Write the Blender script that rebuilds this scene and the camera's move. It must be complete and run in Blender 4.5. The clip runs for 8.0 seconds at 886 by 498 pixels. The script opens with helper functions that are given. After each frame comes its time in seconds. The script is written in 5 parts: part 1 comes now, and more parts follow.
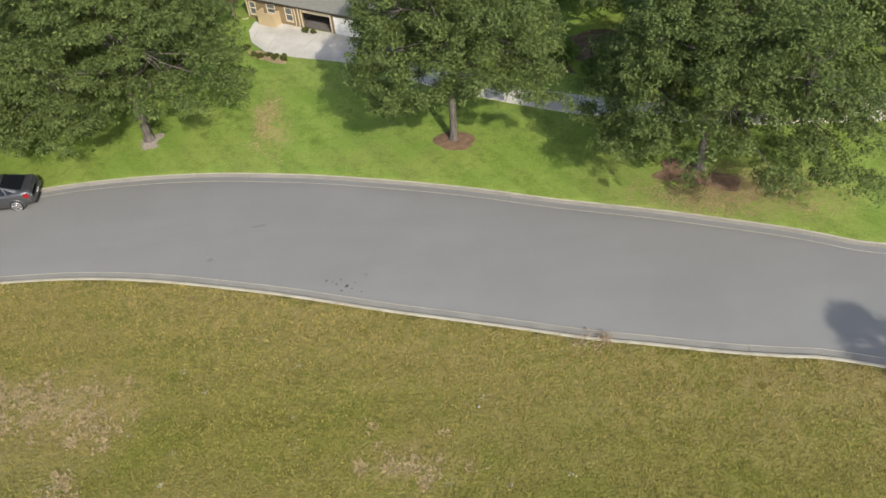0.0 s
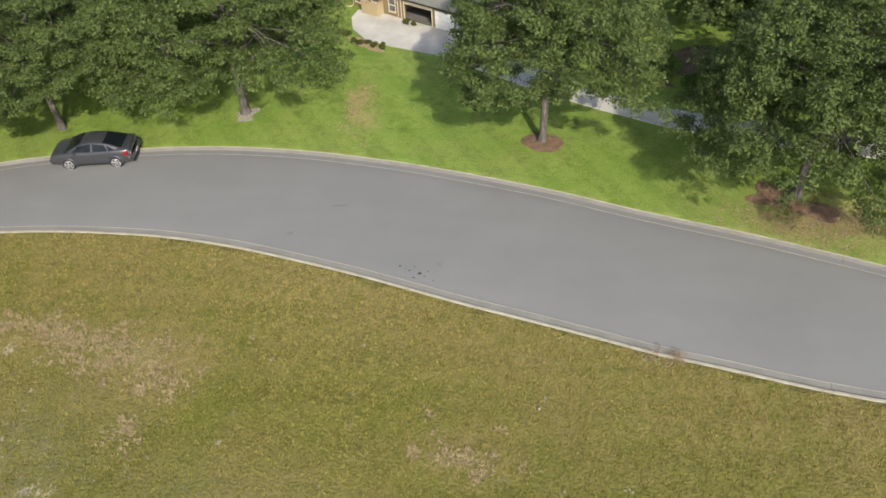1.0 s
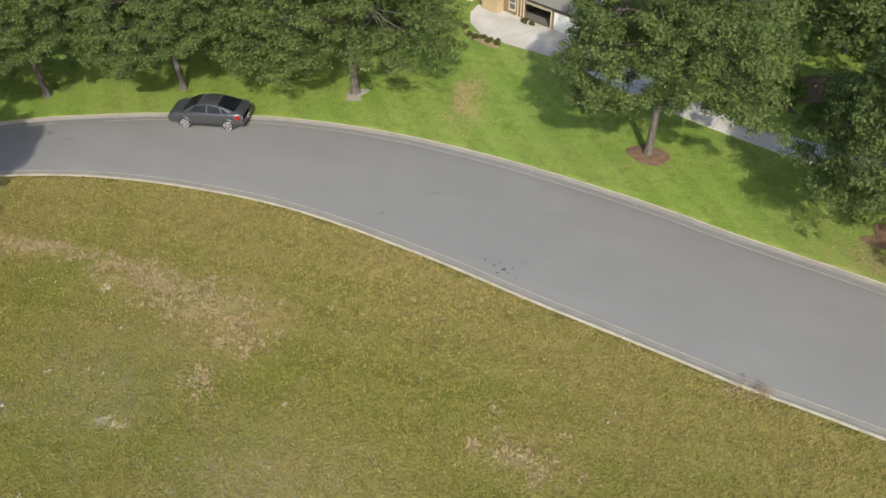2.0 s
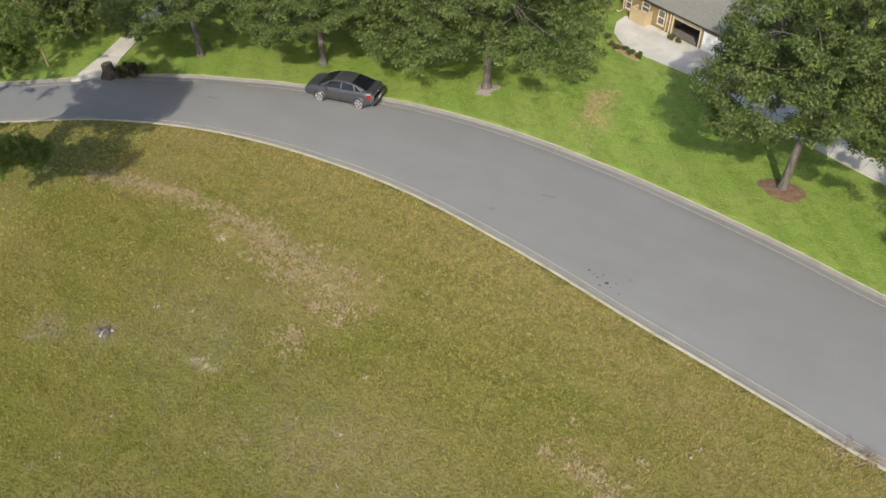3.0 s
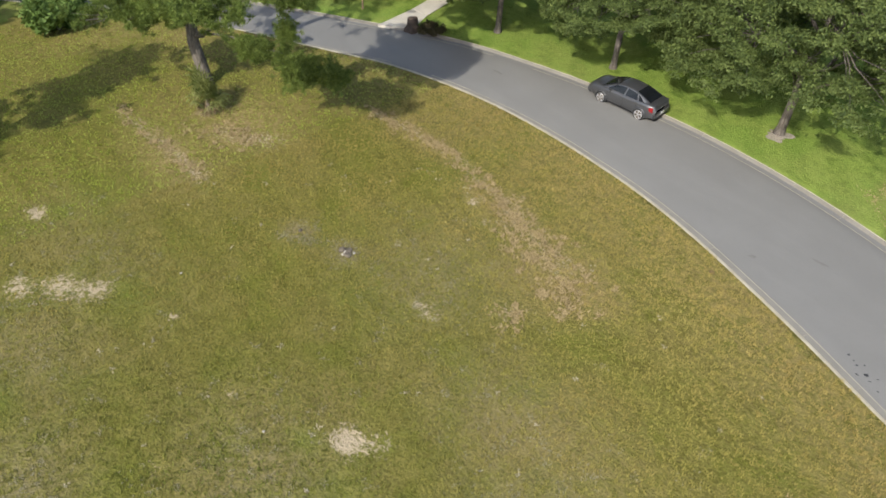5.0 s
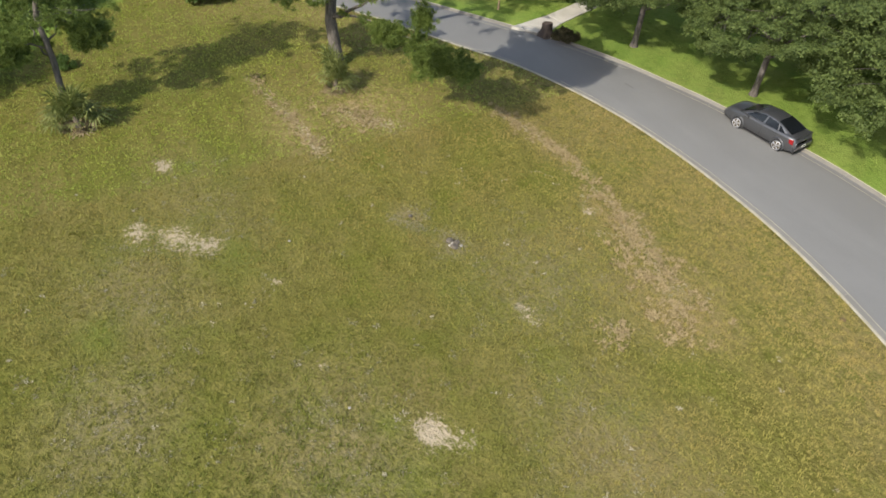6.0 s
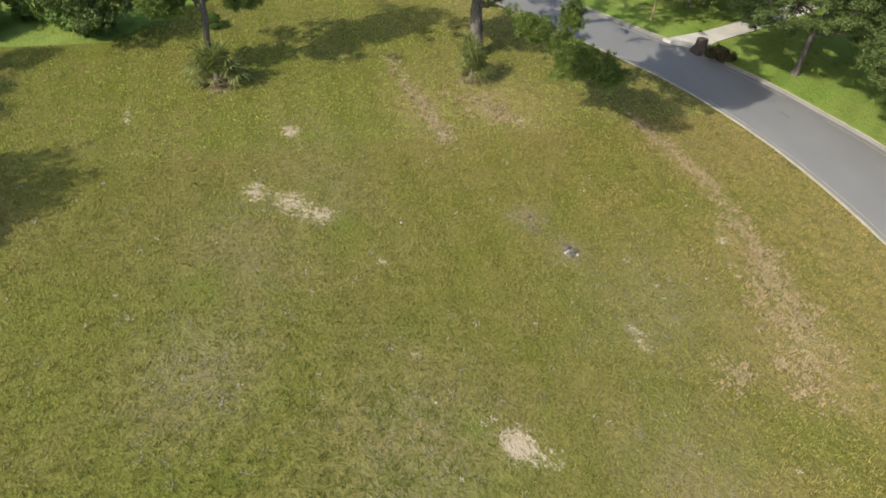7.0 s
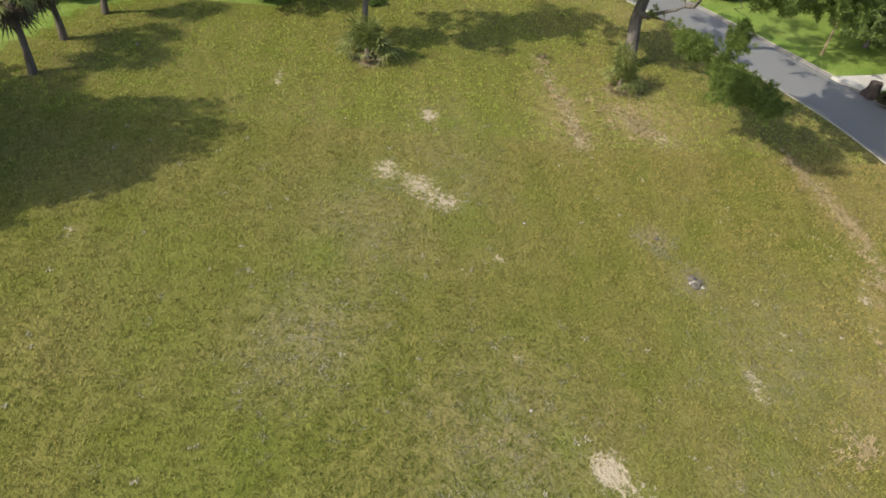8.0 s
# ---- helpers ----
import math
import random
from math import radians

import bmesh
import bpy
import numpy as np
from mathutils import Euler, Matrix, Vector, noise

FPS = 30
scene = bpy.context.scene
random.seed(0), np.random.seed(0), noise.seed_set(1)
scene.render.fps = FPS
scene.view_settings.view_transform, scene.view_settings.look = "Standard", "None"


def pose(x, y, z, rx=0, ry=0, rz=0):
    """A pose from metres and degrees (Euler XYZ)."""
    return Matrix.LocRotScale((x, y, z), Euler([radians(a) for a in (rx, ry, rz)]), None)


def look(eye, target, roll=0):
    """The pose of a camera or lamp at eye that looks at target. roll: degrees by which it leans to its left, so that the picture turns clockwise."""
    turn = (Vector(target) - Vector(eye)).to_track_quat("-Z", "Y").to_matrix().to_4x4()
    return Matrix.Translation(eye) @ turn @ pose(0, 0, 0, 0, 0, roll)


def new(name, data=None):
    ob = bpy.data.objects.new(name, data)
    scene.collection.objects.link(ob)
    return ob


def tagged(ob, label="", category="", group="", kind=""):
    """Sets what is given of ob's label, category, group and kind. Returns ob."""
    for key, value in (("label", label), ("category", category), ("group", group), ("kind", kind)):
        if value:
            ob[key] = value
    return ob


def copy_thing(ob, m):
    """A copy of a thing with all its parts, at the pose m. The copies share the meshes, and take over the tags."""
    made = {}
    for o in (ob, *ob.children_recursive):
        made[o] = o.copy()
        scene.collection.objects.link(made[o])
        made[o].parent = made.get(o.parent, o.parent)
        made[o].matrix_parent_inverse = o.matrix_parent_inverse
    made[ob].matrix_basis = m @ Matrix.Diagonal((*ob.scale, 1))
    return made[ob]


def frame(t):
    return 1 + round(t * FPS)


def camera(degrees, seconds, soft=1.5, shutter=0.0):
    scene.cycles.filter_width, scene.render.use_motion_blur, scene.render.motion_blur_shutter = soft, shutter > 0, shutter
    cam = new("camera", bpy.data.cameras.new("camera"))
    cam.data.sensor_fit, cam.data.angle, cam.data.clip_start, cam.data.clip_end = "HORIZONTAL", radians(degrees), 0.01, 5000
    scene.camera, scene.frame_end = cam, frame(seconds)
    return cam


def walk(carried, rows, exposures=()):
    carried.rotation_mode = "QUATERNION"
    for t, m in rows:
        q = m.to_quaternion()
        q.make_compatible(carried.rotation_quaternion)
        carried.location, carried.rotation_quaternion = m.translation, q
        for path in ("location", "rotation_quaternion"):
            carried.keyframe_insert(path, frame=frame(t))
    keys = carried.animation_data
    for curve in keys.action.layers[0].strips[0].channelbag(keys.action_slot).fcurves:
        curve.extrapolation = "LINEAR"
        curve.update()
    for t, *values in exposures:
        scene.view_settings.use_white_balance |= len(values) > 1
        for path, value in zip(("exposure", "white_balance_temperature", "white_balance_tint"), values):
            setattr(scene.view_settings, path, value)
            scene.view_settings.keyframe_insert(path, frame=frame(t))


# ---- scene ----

# ------------------------------------------------------------------ camera
cam = camera(62.0, 8.0, soft=1.6)
# seconds, x, y, z, heading, pitch, lean
PATH = [
    (0.0, -0.41, -5.62, 26.33, -0.29, -45.80, 4.67),
    (0.5, -0.59, -5.73, 25.95, 3.43, -45.18, 4.13),
    (1.0, -0.73, -5.97, 25.65, 7.35, -44.67, 3.53),
    (1.5, -0.80, -6.15, 25.28, 11.52, -44.12, 2.83),
    (3.0, -0.23, -6.22, 24.30, 28.74, -42.85, 1.57),
    (3.5, -0.61, -6.45, 23.84, 34.00, -42.40, 0.59),
    (4.0, -1.06, -6.64, 23.43, 39.07, -42.10, -0.59),
    (4.5, -1.42, -7.15, 23.24, 44.40, -41.99, -1.80),
    (6.0, -2.14, -8.13, 21.59, 58.82, -40.84, -4.49),
    (6.5, -2.62, -8.05, 20.77, 64.31, -40.78, -5.42),
    (7.0, -2.99, -7.99, 20.18, 69.63, -40.91, -6.34),
    (7.5, -3.17, -8.18, 19.94, 75.20, -41.38, -7.67),
    (8.0, -3.33, -8.39, 19.77, 80.53, -42.04, -9.08),
]
walk(cam, [(t, pose(x, y, z) @ pose(0, 0, 0, 0, 0, yaw) @ pose(0, 0, 0, 90 + pitch) @ pose(0, 0, 0, 0, 0, -lean))
           for t, x, y, z, yaw, pitch, lean in PATH], exposures=((0.0, 0.84), (4.0, 0.87), (8.0, 0.99)))

# ------------------------------------------------------------------ sky and sun
SUN_ELEV = radians(39.5)
SUN_FROM = Vector((0.36, -0.933, 0.0)).normalized()      # the way towards the sun, on the map
world = bpy.data.worlds.new("sky")
scene.world = world
world.use_nodes = True
wn = world.node_tree.nodes
sky = wn.new("ShaderNodeTexSky")
sky.sky_type = "NISHITA"
sky.sun_disc = False
sky.sun_elevation = SUN_ELEV
sky.sun_rotation = math.atan2(SUN_FROM.x, SUN_FROM.y)
sky.dust_density = 2.0
world.node_tree.links.new(sky.outputs["Color"], wn["Background"].inputs["Color"])
wn["Background"].inputs["Strength"].default_value = 0.142
sun_data = bpy.data.lights.new("sun", "SUN")
sun_data.energy = 2.65
sun_data.angle = radians(0.55)
sun_data.color = (1.0, 0.95, 0.86)
sun = new("sun", sun_data)
sun_way = SUN_FROM * math.cos(SUN_ELEV) + Vector((0, 0, math.sin(SUN_ELEV)))
sun.matrix_world = look(sun_way * 100, (0, 0, 0))


# ------------------------------------------------------------------ materials
def shader(name, rough=0.8, metal=0.0, spec=0.3):
    m = bpy.data.materials.new(name)
    m.use_nodes = True
    b = m.node_tree.nodes["Principled BSDF"]
    b.inputs["Roughness"].default_value = rough
    b.inputs["Metallic"].default_value = metal
    b.inputs["Specular IOR Level"].default_value = spec
    return m, m.node_tree.nodes, m.node_tree.links, b


def coords(n, l, scale=1.0):
    """World-size coordinates: the object's own, in metres."""
    c = n.new("ShaderNodeTexCoord")
    if scale == 1.0:
        return c.outputs["Object"]
    v = n.new("ShaderNodeVectorMath")
    v.operation = "SCALE"
    v.inputs["Scale"].default_value = scale
    l.new(c.outputs["Object"], v.inputs[0])
    return v.outputs[0]


def grain(n, l, vec, scale, detail=4.0, rough=0.55, distort=0.0):
    t = n.new("ShaderNodeTexNoise")
    t.inputs["Scale"].default_value = scale
    t.inputs["Detail"].default_value = detail
    t.inputs["Roughness"].default_value = rough
    t.inputs["Distortion"].default_value = distort
    l.new(vec, t.inputs["Vector"])
    return t.outputs["Fac"]


def ramp(n, l, fac, *stops):
    r = n.new("ShaderNodeValToRGB")
    e = r.color_ramp.elements
    while len(e) < len(stops):
        e.new(0.5)
    for k, (p, c) in zip(e, stops):
        k.position = p
        k.color = (*c, 1) if isinstance(c, tuple) else (c, c, c, 1)
    l.new(fac, r.inputs["Fac"])
    return r.outputs["Color"]


def mix(n, l, fac, a, b, blend="MIX"):
    x = n.new("ShaderNodeMix")
    x.data_type = "RGBA"
    x.blend_type = blend
    for sock, val in ((x.inputs["Factor"], fac), (x.inputs["A"], a), (x.inputs["B"], b)):
        if isinstance(val, (int, float)):
            sock.default_value = val
        elif isinstance(val, tuple):
            sock.default_value = (*val, 1)
        else:
            l.new(val, sock)
    return x.outputs["Result"]


def bump(n, l, b, height, strength=0.4, distance=0.02):
    k = n.new("ShaderNodeBump")
    k.inputs["Strength"].default_value = strength
    k.inputs["Distance"].default_value = distance
    l.new(height, k.inputs["Height"])
    l.new(k.outputs["Normal"], b.inputs["Normal"])


def two_tone(name, low, high, scale, fine, rough=0.8, metal=0.0, spec=0.3, relief=0.25, dist=0.01):
    """A plain worn surface: two colours mixed by broad stains and by fine grain."""
    m, n, l, b = shader(name, rough, metal, spec)
    c = coords(n, l)
    broad = ramp(n, l, grain(n, l, c, scale, 5), (0.32, low), (0.68, high))
    f = grain(n, l, c, fine, 3)
    l.new(mix(n, l, 0.35, broad, ramp(n, l, f, (0.3, low), (0.7, high))), b.inputs["Base Color"])
    bump(n, l, b, f, relief, dist)
    return m


def attr(n, name):
    a = n.new("ShaderNodeAttribute")
    a.attribute_name = name
    return a.outputs["Fac"]


def grass_ground(name, dark, mid, light, dry, green, fine=0.8, mow=(0.0, 1.0), band=0.07):
    m, n, l, b = shader(name, 0.95, 0, 0.1)
    c = coords(n, l)
    blades = grain(n, l, c, 7.5, 4, 0.6)
    clumps = grain(n, l, c, 1.6, 5, 0.65, 0.4)
    broad = grain(n, l, c, 0.14, 4, 0.55)
    col = ramp(n, l, clumps, (0.33, dark), (0.5, mid), (0.7, light))
    col = mix(n, l, ramp(n, l, broad, (0.42, 0.0), (0.66, 0.55)), col, dry)
    col = mix(n, l, ramp(n, l, grain(n, l, c, 0.33, 5, 0.65), (0.46, 0.0), (0.62, 0.7)), col, green)
    col = mix(n, l, ramp(n, l, blades, (0.38, fine), (0.54, 0.0)), col, tuple(0.7 * v for v in dark))
    # mowing bands: the turf leans one way and the other
    lean = n.new("ShaderNodeVectorMath")
    lean.operation = "DOT_PRODUCT"
    lean.inputs[1].default_value = (mow[0] / 1.1, mow[1] / 1.1, 0)
    l.new(c, lean.inputs[0])
    wave = n.new("ShaderNodeMath")
    wave.operation = "PINGPONG"
    wave.inputs[1].default_value = 1.0
    l.new(lean.outputs["Value"], wave.inputs[0])
    col = mix(n, l, ramp(n, l, wave.outputs[0], (0.4, 0.0), (0.6, band)), col, tuple(min(1.0, 1.5 * v) for v in light))
    # thin, yellowed and bare stretches
    thin = n.new("ShaderNodeMath")
    thin.operation = "MULTIPLY_ADD"
    l.new(attr(n, "dry"), thin.inputs[0])
    thin.inputs[1].default_value = 0.9
    thin.inputs[2].default_value = 0.0
    tw = mix(n, l, 1.0, ramp(n, l, grain(n, l, c, 2.4, 8, 0.8, 0.5), (0.43, 0.12), (0.57, 1.0)), thin.outputs[0], "MULTIPLY")
    col = mix(n, l, tw, col, mix(n, l, blades, (0.28, 0.2, 0.09), (0.39, 0.29, 0.15)))
    gr = mix(n, l, 1.0, ramp(n, l, grain(n, l, c, 4.0, 5, 0.7), (0.35, 0.0), (0.65, 1.0)), attr(n, "thatch"), "MULTIPLY")
    col = mix(n, l, gr, col, (0.25, 0.2, 0.125))
    lush = mix(n, l, 1.0, ramp(n, l, grain(n, l, c, 0.7, 3), (0.3, 0.5), (0.6, 1.0)), attr(n, "lush"), "MULTIPLY")
    col = mix(n, l, lush, col, mix(n, l, clumps, (0.085, 0.12, 0.012), (0.13, 0.17, 0.022)))
    edge = n.new("ShaderNodeMath")
    edge.operation = "ADD"
    l.new(attr(n, "bare"), edge.inputs[0])
    l.new(ramp(n, l, grain(n, l, c, 4.6, 8, 0.85, 0.6), (0.38, 0.0), (0.62, 0.8)), edge.inputs[1])
    sand = ramp(n, l, edge.outputs[0], (0.82, 0.0), (0.98, 0.9))
    col = mix(n, l, sand, col, mix(n, l, blades, (0.32, 0.25, 0.155), (0.47, 0.39, 0.27)))
    l.new(col, b.inputs["Base Color"])
    bump(n, l, b, blades, 1.0, 0.09)
    return m


def leaf_material(name, dark, light, gloss=0.45, sheen=0.3, glow=0.34, dry=None):
    m, n, l, b = shader(name, gloss, 0, sheen)
    g = n.new("ShaderNodeNewGeometry")
    c = coords(n, l)
    col = ramp(n, l, g.outputs["Random Per Island"], (0.1, dark), (0.9, light))
    col = mix(n, l, ramp(n, l, grain(n, l, c, 0.7, 3), (0.35, 0.0), (0.65, 0.6)), col, light)
    if dry:
        col = mix(n, l, ramp(n, l, grain(n, l, c, 0.4, 6, 0.65, 0.5), (0.45, 0.0), (0.6, 0.5)), col, dry)
        col = mix(n, l, attr(n, "lush"), col, (0.088, 0.115, 0.016))
        col = mix(n, l, attr(n, "dry"), col, dry)
    l.new(col, b.inputs["Base Color"])
    t = n.new("ShaderNodeBsdfTranslucent")
    l.new(mix(n, l, 0.35, col, (0.22, 0.3, 0.05)), t.inputs["Color"])
    a = n.new("ShaderNodeMixShader")
    a.inputs["Fac"].default_value = glow
    l.new(b.outputs[0], a.inputs[1])
    l.new(t.outputs[0], a.inputs[2])
    l.new(a.outputs[0], n["Material Output"].inputs["Surface"])
    return m


def bark_material(name, low, high):
    m, n, l, b = shader(name, 0.95, 0, 0.1)
    c = coords(n, l)
    w = n.new("ShaderNodeVectorMath")
    w.operation = "MULTIPLY"
    w.inputs[1].default_value = (9, 9, 1.6)
    l.new(c, w.inputs[0])
    f = grain(n, l, w.outputs[0], 1.0, 5, 0.65, 0.5)
    l.new(ramp(n, l, f, (0.3, low), (0.7, high)), b.inputs["Base Color"])
    bump(n, l, b, f, 0.9, 0.06)
    return m


def asphalt_material():
    m, n, l, b = shader("asphalt", 0.85, 0, 0.35)
    c = coords(n, l)
    fine = grain(n, l, c, 60, 4, 0.7)
    broad = grain(n, l, c, 0.22, 5, 0.6)
    w = n.new("ShaderNodeVectorMath")
    w.operation = "MULTIPLY"
    w.inputs[1].default_value = (0.12, 0.7, 1)
    l.new(c, w.inputs[0])
    drag = grain(n, l, w.outputs[0], 1.0, 4)
    col = ramp(n, l, broad, (0.3, (0.158, 0.157, 0.147)), (0.7, (0.192, 0.192, 0.180)))
    col = mix(n, l, ramp(n, l, drag, (0.4, 0.0), (0.7, 0.5)), col, (0.146, 0.146, 0.137))
    col = mix(n, l, ramp(n, l, attr(n, "gutter"), (0.3, 0.0), (1.0, 0.5)), col, (0.115, 0.108, 0.097))
    col = mix(n, l, 0.3, col, ramp(n, l, fine, (0.3, (0.09, 0.085, 0.076)), (0.7, (0.285, 0.268, 0.24))))
    l.new(col, b.inputs["Base Color"])
    bump(n, l, b, fine, 0.4, 0.006)
    return m


def shingle_material():
    m, n, l, b = shader("roof_shingles", 0.9, 0, 0.2)
    c = coords(n, l)
    f = grain(n, l, c, 6, 4)
    k = n.new("ShaderNodeTexBrick")
    k.inputs["Scale"].default_value = 1.0
    k.inputs["Brick Width"].default_value = 0.32
    k.inputs["Row Height"].default_value = 0.14
    k.inputs["Mortar Size"].default_value = 0.004
    k.inputs["Color1"].default_value = (0.165, 0.16, 0.132, 1)
    k.inputs["Color2"].default_value = (0.205, 0.198, 0.165, 1)
    k.inputs["Mortar"].default_value = (0.11, 0.105, 0.09, 1)
    l.new(c, k.inputs["Vector"])
    l.new(mix(n, l, ramp(n, l, f, (0.3, 0.0), (0.7, 0.4)), k.outputs["Color"], (0.15, 0.145, 0.118)), b.inputs["Base Color"])
    bump(n, l, b, k.outputs["Fac"], -0.4, 0.01)
    return m


FIELD = grass_ground("field_grass", (0.089, 0.088, 0.015), (0.144, 0.133, 0.029), (0.187, 0.167, 0.043), (0.191, 0.151, 0.054), (0.112, 0.126, 0.017), 0.65)
LAWN = grass_ground("lawn_grass", (0.104, 0.150, 0.025), (0.163, 0.228, 0.042), (0.205, 0.262, 0.058), (0.210, 0.228, 0.066), (0.134, 0.214, 0.034), 0.28, (0.82, 0.57), 0.13)
ASPHALT = asphalt_material()
CONCRETE = two_tone("kerb_concrete", (0.27, 0.245, 0.18), (0.43, 0.395, 0.305), 1.2, 30, 0.9, relief=0.3)
# darker for dirt and for the kerb face's shade, both put into the colour
SHADED_DIRTY_GUTTER = two_tone("shaded_dirty_gutter_concrete", (0.145, 0.134, 0.112), (0.2, 0.186, 0.158), 0.9, 30, 0.9, relief=0.3)
GUTTER = two_tone("gutter_concrete", (0.165, 0.157, 0.134), (0.232, 0.22, 0.188), 0.9, 30, 0.9, relief=0.3)
DRIVE = two_tone("drive_concrete", (0.34, 0.315, 0.26), (0.54, 0.505, 0.43), 0.6, 25, 0.9, relief=0.2)
OAK_LEAF = leaf_material("oak_leaves", (0.032, 0.052, 0.017), (0.126, 0.162, 0.045), 0.6, 0.17, 0.25)
BUSH_LEAF = leaf_material("shrub_leaves", (0.05, 0.06, 0.016), (0.13, 0.135, 0.04), 0.7, 0.15)
PINE_LEAF = leaf_material("pine_needles", (0.04, 0.068, 0.016), (0.168, 0.215, 0.046), 0.6, 0.2)
PALM_LEAF = leaf_material("palm_fronds", (0.08, 0.105, 0.028), (0.22, 0.235, 0.08), 0.5, 0.2)
WOOD_LEAF = leaf_material("wood_leaves", (0.045, 0.08, 0.018), (0.13, 0.2, 0.045), 0.6, 0.2)
DRY_BRUSH = leaf_material("dry_brush", (0.03, 0.026, 0.016), (0.075, 0.062, 0.034), 0.8, 0.1)
STRAW_BLADE = leaf_material("dead_grass", (0.21, 0.158, 0.075), (0.37, 0.285, 0.15), 0.9, 0.1, 0.1)
PALE_BLADE = leaf_material("bleached_blades", (0.25, 0.22, 0.14), (0.4, 0.355, 0.24), 0.9, 0.1, 0.1)
GREY_BLADE = leaf_material("bleached_thatch", (0.16, 0.148, 0.083), (0.27, 0.245, 0.15), 0.9, 0.1, 0.1)
BLADE = leaf_material("field_blades", (0.153, 0.151, 0.025), (0.306, 0.273, 0.070), 0.7, 0.15, 0.16, (0.345, 0.25, 0.088))
# same grass, lightened: the gleam of turf seen at a low angle is in the colour
BRIGHT_FAR_BLADE = leaf_material("brightened_far_blades", (0.235, 0.272, 0.042), (0.335, 0.377, 0.077), 0.8, 0.1, 0.26, (0.345, 0.34, 0.1))
LAWN_BLADE = leaf_material("lawn_blades", (0.132, 0.188, 0.028), (0.235, 0.305, 0.064), 0.7, 0.15, 0.2)
OAK_BARK = bark_material("oak_bark", (0.055, 0.045, 0.037), (0.17, 0.15, 0.13))
PINE_BARK = bark_material("pine_bark", (0.065, 0.055, 0.045), (0.2, 0.178, 0.15))
PALM_BARK = bark_material("palm_bark", (0.06, 0.048, 0.036), (0.17, 0.14, 0.11))
MULCH = two_tone("pine_straw_mulch", (0.1, 0.06, 0.036), (0.235, 0.15, 0.09), 3.0, 22, 1.0, relief=1.0, dist=0.05)
STRAW = two_tone("dry_straw", (0.2, 0.145, 0.075), (0.36, 0.28, 0.16), 3.0, 22, 1.0, relief=1.0, dist=0.04)
DARK_SOIL = two_tone("leaf_litter", (0.05, 0.035, 0.022), (0.13, 0.095, 0.06), 2.0, 18, 1.0, relief=0.8, dist=0.05)
STUCCO = two_tone("tan_stucco", (0.185, 0.137, 0.075), (0.24, 0.18, 0.1), 0.6, 40, 0.95, relief=0.2)
STUCCO_LIGHT = two_tone("yellow_stucco", (0.36, 0.28, 0.155), (0.43, 0.34, 0.2), 0.6, 40, 0.95, relief=0.2)
CREAM = two_tone("cream_paint", (0.55, 0.47, 0.32), (0.66, 0.58, 0.42), 1.5, 30, 0.6, relief=0.08)
WHITE = two_tone("white_paint", (0.7, 0.69, 0.66), (0.82, 0.81, 0.78), 1.5, 30, 0.5, relief=0.05)
SHINGLE = shingle_material()
DARK_TRIM = two_tone("dark_trim", (0.03, 0.026, 0.022), (0.06, 0.05, 0.042), 2, 20, 0.6)
GARAGE_IN = two_tone("garage_inside", (0.10, 0.09, 0.08), (0.16, 0.145, 0.13), 1, 12, 0.9)
BROWN_BARK = two_tone("brown_bark", (0.028, 0.022, 0.018), (0.068, 0.052, 0.042), 3.0, 18, 0.95, relief=0.4)
RUST = two_tone("rusty_iron", (0.1, 0.07, 0.03), (0.2, 0.14, 0.06), 6.0, 30, 0.9)
STUMP_TOP = two_tone("cut_wood", (0.1, 0.07, 0.05), (0.19, 0.14, 0.1), 5.0, 30, 0.95)
OIL = two_tone("oil_stain", (0.012, 0.012, 0.013), (0.035, 0.034, 0.034), 3, 25, 0.5, spec=0.5)
FAINT_OIL = two_tone("faint_oil_stain", (0.115, 0.111, 0.1), (0.16, 0.154, 0.14), 3, 25, 0.7, spec=0.4)
ROOTS = two_tone("roots_and_litter", (0.192, 0.168, 0.132), (0.352, 0.312, 0.256), 5, 26, 1.0, relief=1.0, dist=0.04)
LIMESTONE = two_tone("pale_stone", (0.22, 0.2, 0.17), (0.4, 0.37, 0.31), 6, 30, 0.9)
GREYSTONE = two_tone("grey_stone", (0.065, 0.055, 0.042), (0.16, 0.135, 0.1), 6, 30, 0.9)
DEADWOOD = two_tone("dead_twigs", (0.2, 0.14, 0.085), (0.36, 0.26, 0.16), 5, 30, 0.95)


def glass_dark(name, tint=(0.012, 0.014, 0.016)):
    m, n, l, b = shader(name, 0.14, 0, 0.35)
    c = coords(n, l)
    l.new(ramp(n, l, grain(n, l, c, 1.5, 2), (0.3, tint), (0.7, tuple(v * 1.6 for v in tint))), b.inputs["Base Color"])
    return m


PANE = glass_dark("window_glass", (0.09, 0.1, 0.105))
CAR_GLASS = glass_dark("car_glass", (0.006, 0.007, 0.008))
m_, n_, l_, b_ = shader("car_paint", 0.38, 0.5, 0.5)
l_.new(ramp(n_, l_, grain(n_, l_, coords(n_, l_), 60, 3), (0.3, (0.066, 0.067, 0.07)), (0.7, (0.084, 0.085, 0.089))), b_.inputs["Base Color"])
b_.inputs["Coat Weight"].default_value = 0.8
b_.inputs["Coat Roughness"].default_value = 0.08
CAR_PAINT = m_
CHROME = shader("bright_metal", 0.22, 1.0)[0]
CHROME.node_tree.nodes["Principled BSDF"].inputs["Base Color"].default_value = (0.7, 0.7, 0.7, 1)
RIM = two_tone("alloy", (0.42, 0.42, 0.43), (0.58, 0.58, 0.59), 8, 40, 0.35, 0.85, relief=0.02)
